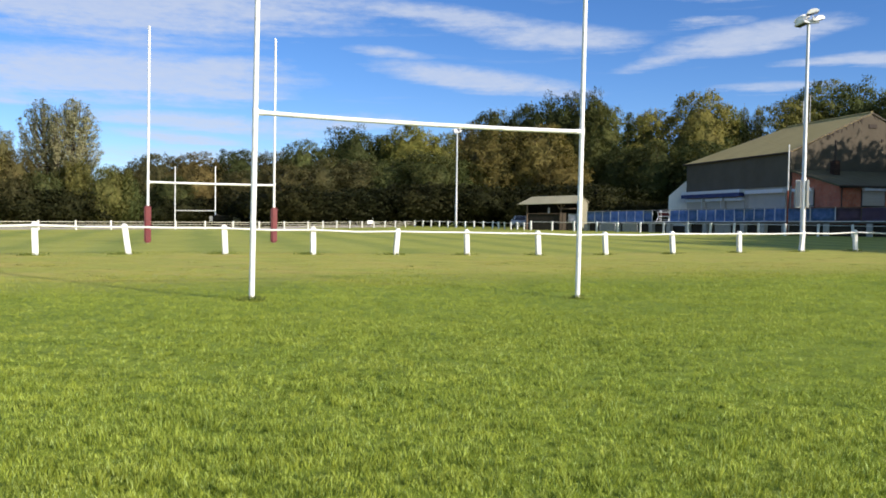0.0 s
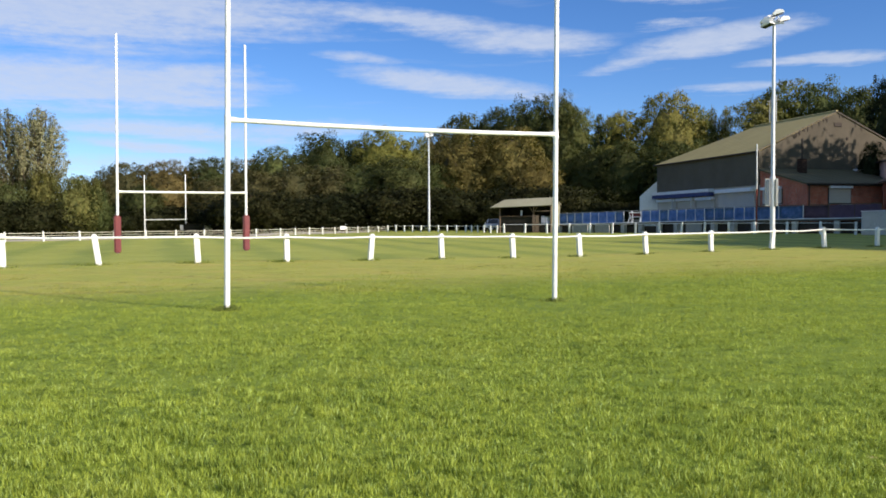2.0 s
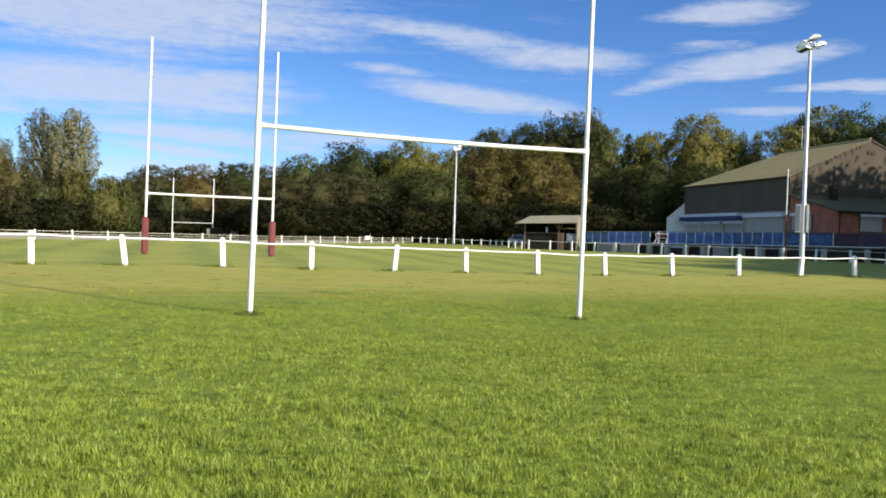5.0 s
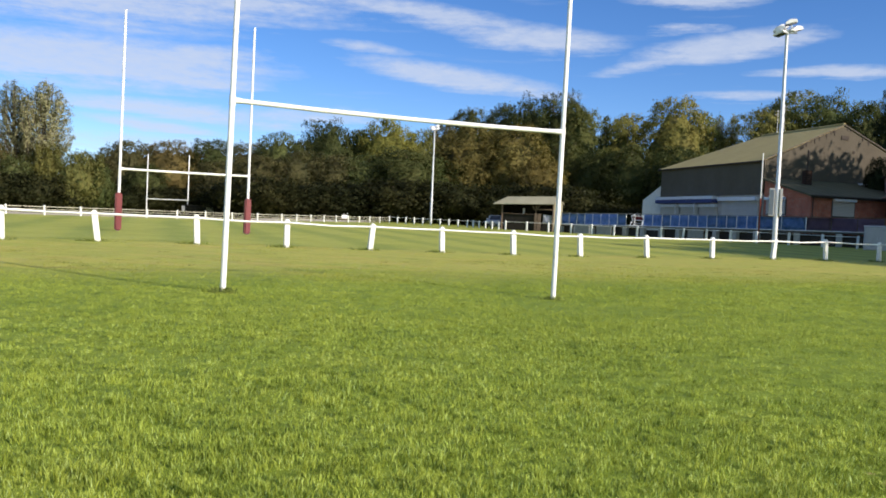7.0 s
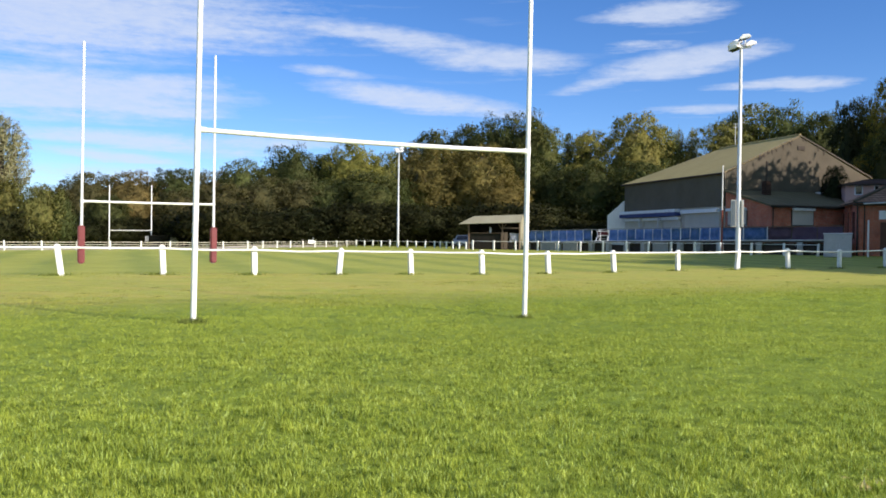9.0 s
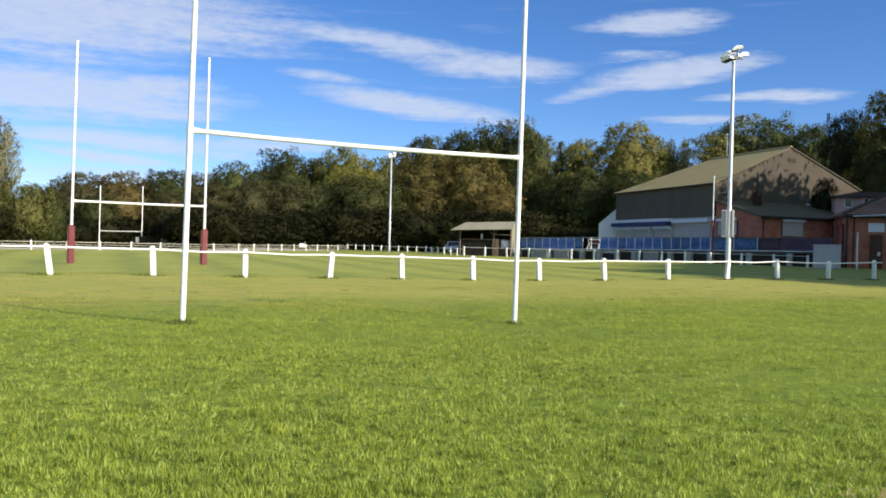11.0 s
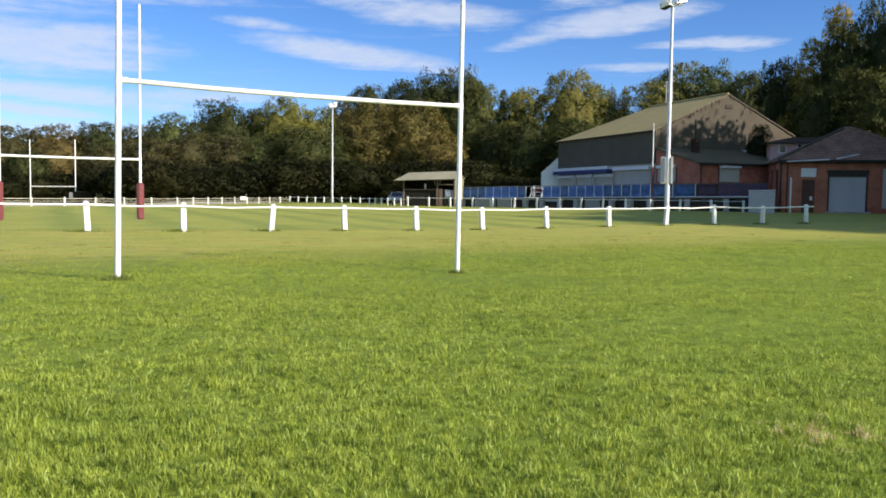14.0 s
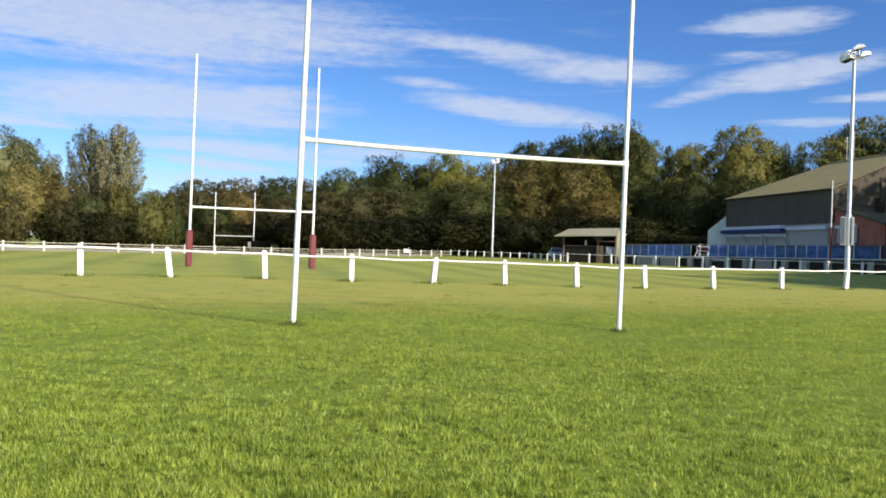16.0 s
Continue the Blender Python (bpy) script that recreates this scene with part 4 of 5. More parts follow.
def shuttered_window(owner, m, w, h):
    """A window opening closed by a roller shutter; x along the wall, y out of it towards the viewer is negative."""
    f = part("window_frame", box(-w / 2 - 0.08, -0.06, -0.08, w / 2 + 0.08, 0.02, h + 0.05), DARK, owner, m=m)
    part("shutter", box(-w / 2, -0.10, 0, w / 2, -0.062, h), SHUTTER, f, "closed cream roller shutter")
    part("hood", box(-w / 2 - 0.06, -0.34, h - 0.02, w / 2 + 0.06, -0.062, h + 0.24, 0.03), TRIM_WHITE, f)
    part("sill", box(-w / 2 - 0.1, -0.16, -0.14, w / 2 + 0.1, -0.062, -0.082), CONCRETE, f)
    return f


def build_wing():
    """Brick clubhouse wing before the gable, with a low felt roof."""
    d, w, ev, rg = 6.6, 12.0, 4.70, 6.35
    g = thing("clubhouse_wing", HALL, "single-storey red brick clubhouse with mossy low roof", "clubhouse")
    part("front_wall", box(0, -d, HBASE, w, -d + 0.25, ev), BRICK, g)
    side = prism([(0.25 - d, HBASE), (-0.05, HBASE), (-0.05, rg - 0.05), (0.25 - d, ev)], 0.0, 0.25)
    bmesh.ops.transform(side, matrix=Matrix.Rotation(radians(90), 4, "Z") @ Matrix.Translation((0, -0.25, 0)), verts=side.verts)
    part("side_wall", side, BRICK, g)
    part("end_wall", box(w - 0.25, -d + 0.25, HBASE, w, -0.05, ev), BRICK, g)
    o = 0.3
    part("roof", slab([(-o, -d - o, ev + 0.02), (w + o, -d - o, ev + 0.02), (w + o, -0.06, rg), (-o, -0.06, rg)], 0.16), WING_ROOF, g)
    part("fascia", box(-o, -d - o - 0.04, ev - 0.22, w + o, -d - o - 0.005, ev + 0.0), DARK, g)
    part("gutter", tube([(-o, -d - o - 0.1, ev - 0.06), (w + o, -d - o - 0.1, ev - 0.06)], [0.065, 0.065], 8), DARK, g)
    part("drainpipe", tube([(0.1, -d - 0.09, HBASE), (0.1, -d - 0.09, ev - 0.1)], [0.05, 0.05], 8), DARK, g)
    shuttered_window(g, Matrix.Translation((3.1, -d, 3.05)), 2.1, 1.25)
    shuttered_window(g, Matrix.Translation((0.0, -1.9, 3.1)) @ Matrix.Rotation(radians(-90), 4, "Z"), 2.7, 1.25)
    stack = part("chimney", box(2.6, -2.3, 5.4, 3.2, -1.7, 7.1, 0.02), DARK_TILE, g, "sooty dark brick chimney")
    part("chimney_pot", tube([(2.9, -2.0, 7.1), (2.9, -2.0, 8.9)], [0.10, 0.09], 10), DARK, stack)
    part("rooflight", box(9.6, -0.9, rg - 0.18, 11.6, -0.3, rg + 0.03, 0.02), TRIM_WHITE, g)


build_wing()

# ---- brick garage with a hipped tiled roof ----
GB = Vector((0.94, -0.34, 0.0)).normalized()
GARAGE = Matrix.Translation((36.4, 64.4, 0.0)) @ Matrix.Rotation(math.atan2(GB.y, GB.x), 4, "Z")


def build_garage():
    g = thing("brick_garage", GARAGE, "red brick garage block with hipped brown tiled roof", "garage")
    w, d, z0, ev, rg = 12.0, 9.0, 0.35, 4.80, 7.7
    # front wall in pieces round the doorway
    part("front_wall", box(0, 0, z0, 3.55, 0.3, ev), BRICK, g)
    part("front_wall", box(6.30, 0, z0, w, 0.3, ev), BRICK, g)
    part("front_wall", box(3.55, 0, 3.72, 6.30, 0.3, ev), BRICK, g)
    part("side_wall", box(0, 0.3, z0, 0.3, d, ev), BRICK, g)
    part("side_wall", box(w - 0.3, 0.3, z0, w, d, ev), BRICK, g)
    part("back_wall", box(0.3, d - 0.3, z0, w - 0.3, d, ev), BRICK, g)
    part("lintel", box(3.35, -0.03, 3.72, 6.50, 0.0, 3.98), DARK, g)
    for x in (3.43, 6.30):
        part("door_jamb", box(x, -0.05, z0, x + 0.12, 0.2, 3.72), DARK, g)
    part("garage_door", box(3.55, 0.12, z0 + 0.3, 6.30, 0.18, 3.55), STEEL_DOOR, g, "closed blue-grey roller shutter door")
    part("shutter_box", box(3.55, 0.02, 3.45, 6.30, 0.2, 3.72), DARK, g)
    part("door_sill", box(3.3, -0.5, z0, 6.6, 0.12, z0 + 0.3), CONCRETE, g)
    o = 0.45
    a, b, c = (-o, -o, ev), (w + o, -o, ev), (w + o, d + o, ev)
    e, p, q = (-o, d + o, ev), (w / 2 - 0.5, 4.4, rg), (w / 2 + 0.5, 4.6, rg)
    for corners in ((a, b, p), (b, c, q, p), (c, e, q), (e, a, p, q)):
        part("roof", slab(list(corners), 0.16), TILE, g)
    for x, y in ((a, p), (b, p), (p, q)):
        part("ridge_tile", tube([x, y], [0.13, 0.13], 8), RENDER if x is a else TILE, g)
    part("soffit", box(-o, -o + 0.02, ev - 0.30, w + o, 0.0, ev - 0.17), DARK, g)
    part("gutter", tube([(-o, -o - 0.07, ev - 0.08), (w + o, -o - 0.07, ev - 0.08)], [0.07, 0.07], 8), DARK, g)
    part("broken_fascia", tube([(0.2, -o - 0.1, ev - 0.16), (3.4, -o - 0.12, ev - 0.02)], [0.06, 0.05], 6), TRIM_WHITE, g, "loose white fascia board")
    part("broken_fascia", tube([(3.9, -o - 0.1, ev + 0.05), (5.6, -o + 0.0, ev + 0.42)], [0.05, 0.05], 6), TRIM_WHITE, g, "loose white fascia board")
    part("sign", box(1.40, -0.06, 3.42, 2.55, 0.0, 4.12, 0.01), SIGN, g, "blank white sign board")
    part("door", box(1.50, -0.05, z0, 2.45, 0.0, 3.2), DOOR_BROWN, g, "dull brown painted door")
    part("garage_door", box(7.5, -0.05, 0.95, 10.2, 0.0, 4.1), SHUTTER, g, "closed cream roller shutter door")
    part("link_wall", box(0.0, d, z0, 0.3, d + 9.0, 4.5), BRICK, g)
    for y in (2.0, 4.2, 6.4, 9.6, 11.8, 14.0):
        part("side_window", box(-0.03, y, 1.9, 0.0, y + 0.9, 4.1), GLASS, g)
        part("buttress", box(-0.16, y + 1.35, z0, 0.0, y + 1.75, ev - 0.3), BRICK, g)
    part("drainpipe", tube([(-0.1, 0.25, z0), (-0.1, 0.25, ev - 0.1)], [0.06, 0.06], 8), DARK, g)
    part("drainpipe", tube([(0.35, -0.08, z0), (0.35, -0.08, ev - 0.1)], [0.05, 0.05], 8), DARK, g)
    part("meter_box", box(2.1, -0.08, 1.55, 2.3, -0.052, 1.85), TRIM_WHITE, g)


build_garage()


def build_house():
    """Pinkish rendered house behind the garage, of which the upper floor shows."""
    h = thing("rendered_house", GARAGE, "pinkish rendered house behind garage, white windows, dark roof", "house")
    x0, x1, y0, y1, ev, rg = 0.5, 9.5, 9.75, 16.5, 6.85, 7.5
    part("wall", box(x0, y0, 0.35, x1, y1, ev), PINK, h)
    o, yc = 0.35, (y0 + y1) / 2
    a, b, c, d = (x0 - o, y0 - o, ev), (x1 + o, y0 - o, ev), (x1 + o, y1 + o, ev), (x0 - o, y1 + o, ev)
    p, q = (x0 + 2.2, yc, rg), (x1 - 2.2, yc, rg)
    for corners in ((a, b, q, p), (c, d, p, q), (d, a, p), (b, c, q)):
        part("roof", slab(list(corners), 0.14), DARK_TILE, h)
    part("fascia", box(x0 - o, y0 - o - 0.03, ev - 0.16, x1 + o, y0 - o - 0.003, ev), DARK, h)
    for x, w in ((1.55, 0.34), (3.0, 0.22), (5.0, 0.34)):
        f = part("window_frame", box(x - w, y0 - 0.06, 5.85, x + w, y0 - 0.003, 6.75), TRIM_WHITE, h)
        part("pane", box(x - w + 0.09, y0 - 0.075, 5.94, x + w - 0.09, y0 - 0.062, 6.66), GLASS, f)


build_house()


# ---- viewing terrace with its blue windbreak ----
def build_terrace():
    line = [(28.6, 73.0), (21.4, 74.5), (15.5, 80.5), (8.95, 87.5)]
    tops = (1.75, 1.62, 1.50, 1.30)
    t = thing("viewing_terrace", Matrix.Identity(4), "concrete viewing terrace with blue netted railing", "terrace")
    pts = [Vector((*polar(a, r), z)) for (a, r), z in zip(line, tops)]
    for i, (p, q) in enumerate(zip(pts, pts[1:])):
        flat = Vector((q.x - p.x, q.y - p.y, 0))
        length, u = flat.length, flat.normalized()
        n = Vector((u.y, -u.x, 0))
        n = n if n.y > 0 else -n          # away from the pitch
        # deck and the dark back wall under its edge
        part("deck", slab([p, q, q + n * 7, p + n * 7], 0.14), OLD_CONCRETE, t)
        m = axis_pose((0, 0, 0), u)
        z0, z1 = 0.2, min(p.z, q.z) - 0.16
        bays = max(1, round(length / (1.9 if i == 0 else 1.0)))
        lift = Matrix.Translation((p.x, p.y, 0)) @ m
        flip = 1 if (m.to_3x3() @ Vector((0, 1, 0))).dot(n) > 0 else -1
        part("back_wall", box(0, 0.5 * flip - 0.05, z0, length, 0.5 * flip + 0.05, z1), DARK, t, m=lift)
        stands = max(1, round(length / (3.3 if i == 0 else 2.1)))
        for k in range(stands + (i == len(pts) - 2)):
            s = length * k / stands
            z = p.z + (q.z - p.z) * k / stands
            part("pier", box(s - 0.21, -0.22, 0.2, s + 0.21, 0.25, z - 0.15, 0.02), CONCRETE, t, m=lift)
        for k in range(bays + (i == len(pts) - 2)):
            s = length * k / bays
            z = p.z + (q.z - p.z) * k / bays
            part("baluster", box(s - 0.03, -0.03, z, s + 0.03, 0.03, z + 1.16, 0.01), OLD_WOOD if i == 0 and k < bays * 0.6 else TRIM_WHITE, t, m=lift)
        for k in range(bays):
            sa, sb = length * k / bays + 0.032, length * (k + 1) / bays - 0.032
            za, zb = p.z + (q.z - p.z) * k / bays, p.z + (q.z - p.z) * (k + 1) / bays
            faded = i == 0 and k < bays * 0.55
            mid = p + u * (sa + sb) / 2
            if abs(mid.x - 19.6) < 0.5 and i == 2:      # the gap in which the trolley stands
                continue
            net = bmesh.new()
            cols = 6
            grid = [[net.verts.new((sa + (sb - sa) * c / cols, 0.03 * math.sin(c * 2.1 + r * 1.3 + k) , za + (zb - za) * c / cols + 0.06 + r * 0.34)) for c in range(cols + 1)] for r in range(4)]
            for r in range(3):
                for c in range(cols):
                    net.faces.new((grid[r][c], grid[r][c + 1], grid[r + 1][c + 1], grid[r + 1][c])).smooth = True
            bmesh.ops.solidify(net, geom=net.faces[:], thickness=0.012)
            part("net_panel", net, PURPLE if faded else BLUE, t, "faded purple netting" if faded else "bright blue netting", m=lift)
        for dz, r in ((1.14, 0.03), (0.03, 0.038)):
            part("rail", tube([lift.inverted() @ (p + Vector((0, 0, dz))), lift.inverted() @ (q + Vector((0, 0, dz)))], [r, r], 8), TRIM_WHITE if dz < 0.1 else OLD_WOOD if i == 0 else BOARD, t, m=lift)


build_terrace()


def build_flagpole():
    x, y = polar(21.5, 72.9)
    f = thing("flagpole", Matrix.Translation(on(x, y)), "white flagpole with rust-red lower half", "flagpole")
    part("pole", tube([(0, 0, -0.2), (0, 0, 3.6)], [0.065, 0.06], 10), RED_BROWN, f, "rust-red painted lower pole")
    part("pole", tube([(0, 0, 3.6), (0, 0, 7.15)], [0.058, 0.045], 10), WHITE, f)
    part("finial", tube([(0, 0, 7.15), (0, 0, 7.22), (0, 0, 7.27)], [0.05, 0.06, 0.02], 8), WHITE, f)


build_flagpole()


def build_cabinet():
    x, y = polar(28.3, 68.3)
    c = thing("storage_cabinet", axis_pose(on(x, y), (0.9, -0.42)), "pale grey steel storage cabinet on the grass", "cabinet")
    part("body", box(-0.92, -0.45, 0.0, 0.92, 0.45, 1.66, 0.02), GREY_BOX, c)
    part("lid", slab([(-0.97, -0.5, 1.68), (0.97, -0.5, 1.72), (0.97, 0.5, 1.80), (-0.97, 0.5, 1.76)], 0.05), GREY_BOX, c)
    for x0 in (-0.88, 0.02):
        d = part("door", box(x0, -0.475, 0.08, x0 + 0.86, -0.452, 1.60), GREY_BOX, c)
        part("handle", box(x0 + (0.76 if x0 < 0 else 0.06), -0.5, 0.75, x0 + (0.80 if x0 < 0 else 0.10), -0.476, 0.95), GALV, d)


build_cabinet()


def build_marker_pole(az, r, height, label):
    x, y = polar(az, r)
    p = thing("marker_pole", Matrix.Translation(on(x, y)), label, "pole")
    part("pole", tube([(0, 0, -0.2), (0, 0, height)], [0.07, 0.06], 10), TRIM_WHITE, p)


build_marker_pole(29.98, 70.2, 2.75, "pale yellowed pole before the garage")
build_marker_pole(35.9, 70.0, 3.1, "white pole beside the garage")


def build_aerials():
    for k, (dy, h) in enumerate(((9.0, 2.9), (10.1, 2.5))):
        p = HALL @ Vector((HW / 2, dy, RIDGE))
        a = thing("roof_aerial", Matrix.Translation(p), "thin grey aerial mast on hall ridge", "aerial", "roof aerials")
        part("mast", tube([(0, 0, -0.1), (0, 0, h)], [0.035, 0.025], 6), GALV, a)
        for z in (h - 0.15, h - 0.5):
            part("crosspiece", tube([(-0.3, 0, z), (0.3, 0, z)], [0.018, 0.018], 5), GALV, a)


build_aerials()


# ---- dugout hut, car and far shed ----
def build_hut():
    """Open-fronted timber hut: x along its front to the corner post, y back along its sheeted end wall."""
    a, b = Vector((*polar(4.95, 86.5), 0)), Vector((*polar(9.4, 87.5), 0))
    u = (b - a).normalized()
    v = Vector((-u.y, u.x, 0))
    corner = a + u * 5.35
    h = thing("refreshment_hut", axis_pose((corner.x, corner.y, ground_z(8, 86)), u * 0.911 - v * 0.413), "timber hut with pale sheet roof, open front", "hut")
    w, d = 5.9, 3.3
    # hut walls coloured near-black to stand in for the shade on the front
    part("counter_wall", box(-w + 0.2, 0.05, 0, -2.1, 0.17, 1.70), NEAR_BLACK, h, "boarded counter front, near-black for the shade on it")
    part("counter_top", box(-w + 0.15, -0.12, 1.704, -2.05, 0.25, 1.75, 0.01), OLD_WOOD, h)
    part("back_wall", box(-w + 0.2, d - 0.12, 0, -0.2, d, 2.85), NEAR_BLACK, h)
    part("side_wall", box(-w + 0.2, 0.17, 0, -w + 0.32, d - 0.12, 2.6), NEAR_BLACK, h)
    end = prism([(0.0, 0.0), (d, 0.0), (d, 2.93), (0.62, 3.56), (0.0, 2.86)], 0, 0.1)
    part("end_wall", end, PALE_SHEET, h, "pale sheeted end wall", m=Matrix.Rotation(radians(90), 4, "Z"))
    part("roof", slab([(-w - 0.65, -0.6, 2.66), (0.12, -0.6, 2.84), (0.06, 0.6, 3.68), (-w + 0.6, 0.6, 3.50)], 0.06), PALE_SHEET, h)
    part("roof", slab([(-w + 0.6, 0.604, 3.50), (0.06, 0.604, 3.68), (0.12, d + 0.2, 2.98), (-w - 0.3, d + 0.2, 2.80)], 0.06), PALE_SHEET, h)
    part("roof", slab([(-w - 0.65, -0.6, 2.66), (-w + 0.6, 0.602, 3.50), (-w - 0.3, d + 0.2, 2.80)], 0.06), PALE_SHEET, h)
    for x in (-w + 0.28, -1.95, -0.12):
        post = part("post", tube([(x, -0.06, 0), (x, -0.06, 2.75)], [0.08, 0.07], 8), OLD_WOOD, h)
        if x == -1.95:
            for s in (-1, 1):
                part("brace", tube([(x, -0.06, 2.05), (x + 0.42 * s, -0.2, 2.70)], [0.055, 0.05], 6), OLD_WOOD, post)
    part("cross_rail", tube([(-1.95, -0.06, 2.25), (-0.12, -0.06, 2.25)], [0.055, 0.055], 8), OLD_WOOD, h)
    for x0, x1, z1 in ((-2.05, -1.80, 1.85), (-1.74, -1.36, 1.80)):
        part("door_panel", box(x0, -0.16, 0.0, x1, -0.14, z1), OLD_WOOD, h)
    part("low_wall", box(-1.30, 0.03, 0, -0.22, 0.13, 0.95), NEAR_BLACK, h)
    part("poster", box(-3.65, 0.9, 1.80, -3.45, 0.94, 2.35), TRIM_WHITE, h)
    cloth = bmesh.new()
    grid = [[cloth.verts.new((-1.18 + 0.98 * c / 8, -0.02 + 0.035 * math.sin(c * 1.9 + r), 0.86 + 0.22 * r + 0.03 * math.sin(c * 0.8))) for c in range(9)] for r in range(5)]
    for r in range(4):
        for c in range(8):
            cloth.faces.new((grid[r][c], grid[r][c + 1], grid[r + 1][c + 1], grid[r + 1][c])).smooth = True
    bmesh.ops.solidify(cloth, geom=cloth.faces[:], thickness=0.01)
    part("draped_sheet", cloth, SHEET, h, "pale blue-white draped sheet")


build_hut()


def build_bench():
    b = thing("terrace_trolley", axis_pose((19.98, 80.10, 1.455), (0.8, -0.6)), "folded white tubular trolley with faded red cover", "trolley")
    bars = [((-0.60, -0.60, 0.0), (-0.60, 0.35, 1.15)), ((-0.60, 0.35, 0.0), (-0.60, -0.35, 0.95)), ((0.55, -0.60, 0.0), (0.55, 0.35, 1.15)), ((0.55, 0.35, 0.0), (0.55, -0.35, 0.95)),
            ((-0.60, 0.35, 1.15), (0.55, 0.35, 1.15)), ((-0.60, -0.35, 0.95), (0.55, -0.35, 0.95)), ((-0.75, -0.60, 0.02), (0.85, -0.60, 0.02)), ((-0.60, -0.12, 0.55), (0.55, -0.12, 0.55))]
    for p, q in bars:
        part("bar", tube([p, q], [0.04, 0.04], 7), TRIM_WHITE, b)
    part("cover", slab([(-0.52, -0.33, 0.93), (0.48, -0.33, 0.93), (0.48, -0.05, 0.62), (-0.52, -0.05, 0.62)], 0.05), RED_PAD, b, "faded red cover")
    part("tray", box(-0.45, -0.30, 0.20, 0.45, 0.20, 0.30, 0.02), BOARD, b)


build_bench()


def build_car():
    x, y = polar(4.55, 92.5)
    c = thing("parked_car", axis_pose(on(x, y), (-0.25, -0.97)), "silver hatchback parked beside the timber hut", "car")
    lower = prism([(-2.0, 0.28), (2.0, 0.28), (2.05, 0.62), (1.9, 0.82), (1.0, 0.93), (-1.85, 0.95), (-2.05, 0.7)], -0.84, 0.84)
    bmesh.ops.bevel(lower, geom=list(lower.edges), offset=0.05, segments=2, affect="EDGES")
    part("body", lower, CAR_PAINT, c)
    cabin = prism([(1.0, 0.93), (0.35, 1.42), (-1.25, 1.45), (-1.8, 0.95)], -0.72, 0.72)
    bmesh.ops.bevel(cabin, geom=list(cabin.edges), offset=0.05, segments=2, affect="EDGES")
    part("cabin", cabin, CAR_PAINT, c)
    for s in (-1, 1):
        part("side_window", prism([(0.72, 0.98), (0.28, 1.34), (-1.15, 1.37), (-1.5, 1.0)], s * 0.728, s * 0.742), GLASS, c)
    part("windscreen", slab([(1.02, -0.6, 0.97), (1.02, 0.6, 0.97), (0.42, 0.55, 1.40), (0.42, -0.55, 1.40)], 0.012), GLASS, c)
    for wx in (-1.25, 1.25):
        for s in (-1, 1):
            tyre = part("wheel", tube([(wx, s * 0.66, 0.31), (wx, s * 0.70, 0.31), (wx, s * 0.85, 0.31), (wx, s * 0.87, 0.31)], [0.27, 0.31, 0.31, 0.27], 18), TYRE, c)
            part("rim", tube([(wx, s * 0.872, 0.31), (wx, s * 0.88, 0.31)], [0.19, 0.17], 14), GALV, tyre)
    for s in (-0.6, 0.6):
        part("headlight", box(1.93, s - 0.16, 0.62, 2.06, s + 0.16, 0.76, 0.02), LAMP_CASE, c)
        part("mirror", box(0.55, s * 1.5 - 0.09, 0.95, 0.68, s * 1.5 + 0.09, 1.08, 0.02), CAR_PAINT, c)
    part("bumper", box(1.98, -0.78, 0.30, 2.10, 0.78, 0.50, 0.03), DARK, c)
    part("grille", box(2.02, -0.4, 0.55, 2.07, 0.4, 0.68, 0.01), TYRE, c)
    part("number_plate", box(2.102, -0.26, 0.36, 2.112, 0.26, 0.47), TRIM_WHITE, c)


build_car()


def build_far_shed():
    x, y = polar(-16.3, 113.0)
    s = thing("container_shed", axis_pose((x, y, ground_z(x, y)), (0.96, 0.28)), "dark steel container with pale door beyond the far goal", "container")
    part("body", box(0.4, 0, 0, 5.4, 2.4, 1.62, 0.03), NEAR_BLACK, s)
    part("end_panel", box(0.0, -0.1, 0.9, 0.38, 0.0, 1.55, 0.01), GREY_BOX, s)
    part("door", box(3.0, -0.05, 0.1, 4.0, -0.003, 1.5), PALE_SHEET, s, "pale olive door")
    part("roof_edge", box(0.3, -0.1, 1.624, 5.5, 2.5, 1.68), DARK, s)


build_far_shed()


def build_board():
    x, y = polar(-5.75, 94.5)
    b = thing("notice_board", axis_pose(on(x, y), (0.95, 0.3)), "small white notice board on the far fence", "notice board")
    part("panel", box(-0.31, -0.2, 0.36, 0.31, -0.16, 0.76, 0.01), SIGN, b)
    for s in (-0.22, 0.22):
        part("leg", box(s - 0.03, -0.158, -0.1, s + 0.03, -0.1, 0.76), OLD_WOOD, b)


build_board()


# ---- track behind the far fence ----
def build_track():
    line = [(-52.0, 36.0), (-35.5, 56.0), (-15.6, 78.5), (-6.0, 100.0)]
    bm = bmesh.new()
    rows = []
    for i in range(31):
        k = i / 30 * 3
        j = min(int(k), 2)
        p, q = Vector(line[j]), Vector(line[j + 1])
        c = p + (q - p) * (k - j)
        n = Vector((-(q - p).y, (q - p).x)).normalized()
        rows.append([bm.verts.new(on(c.x + n.x * s, c.y + n.y * s, 0.06 if 0 < s < 12 else -0.05)) for s in (0, 0.3, 11.7, 12)])
    for a, b in zip(rows, rows[1:]):
        for k in range(3):
            bm.faces.new((a[k], a[k + 1], b[k + 1], b[k]))
    bmesh.ops.recalc_face_normals(bm, faces=bm.faces)
    tagged(part("track", bm, GRAVEL), "pale gravel track behind the far fence", "track", kind="structure")


build_track()


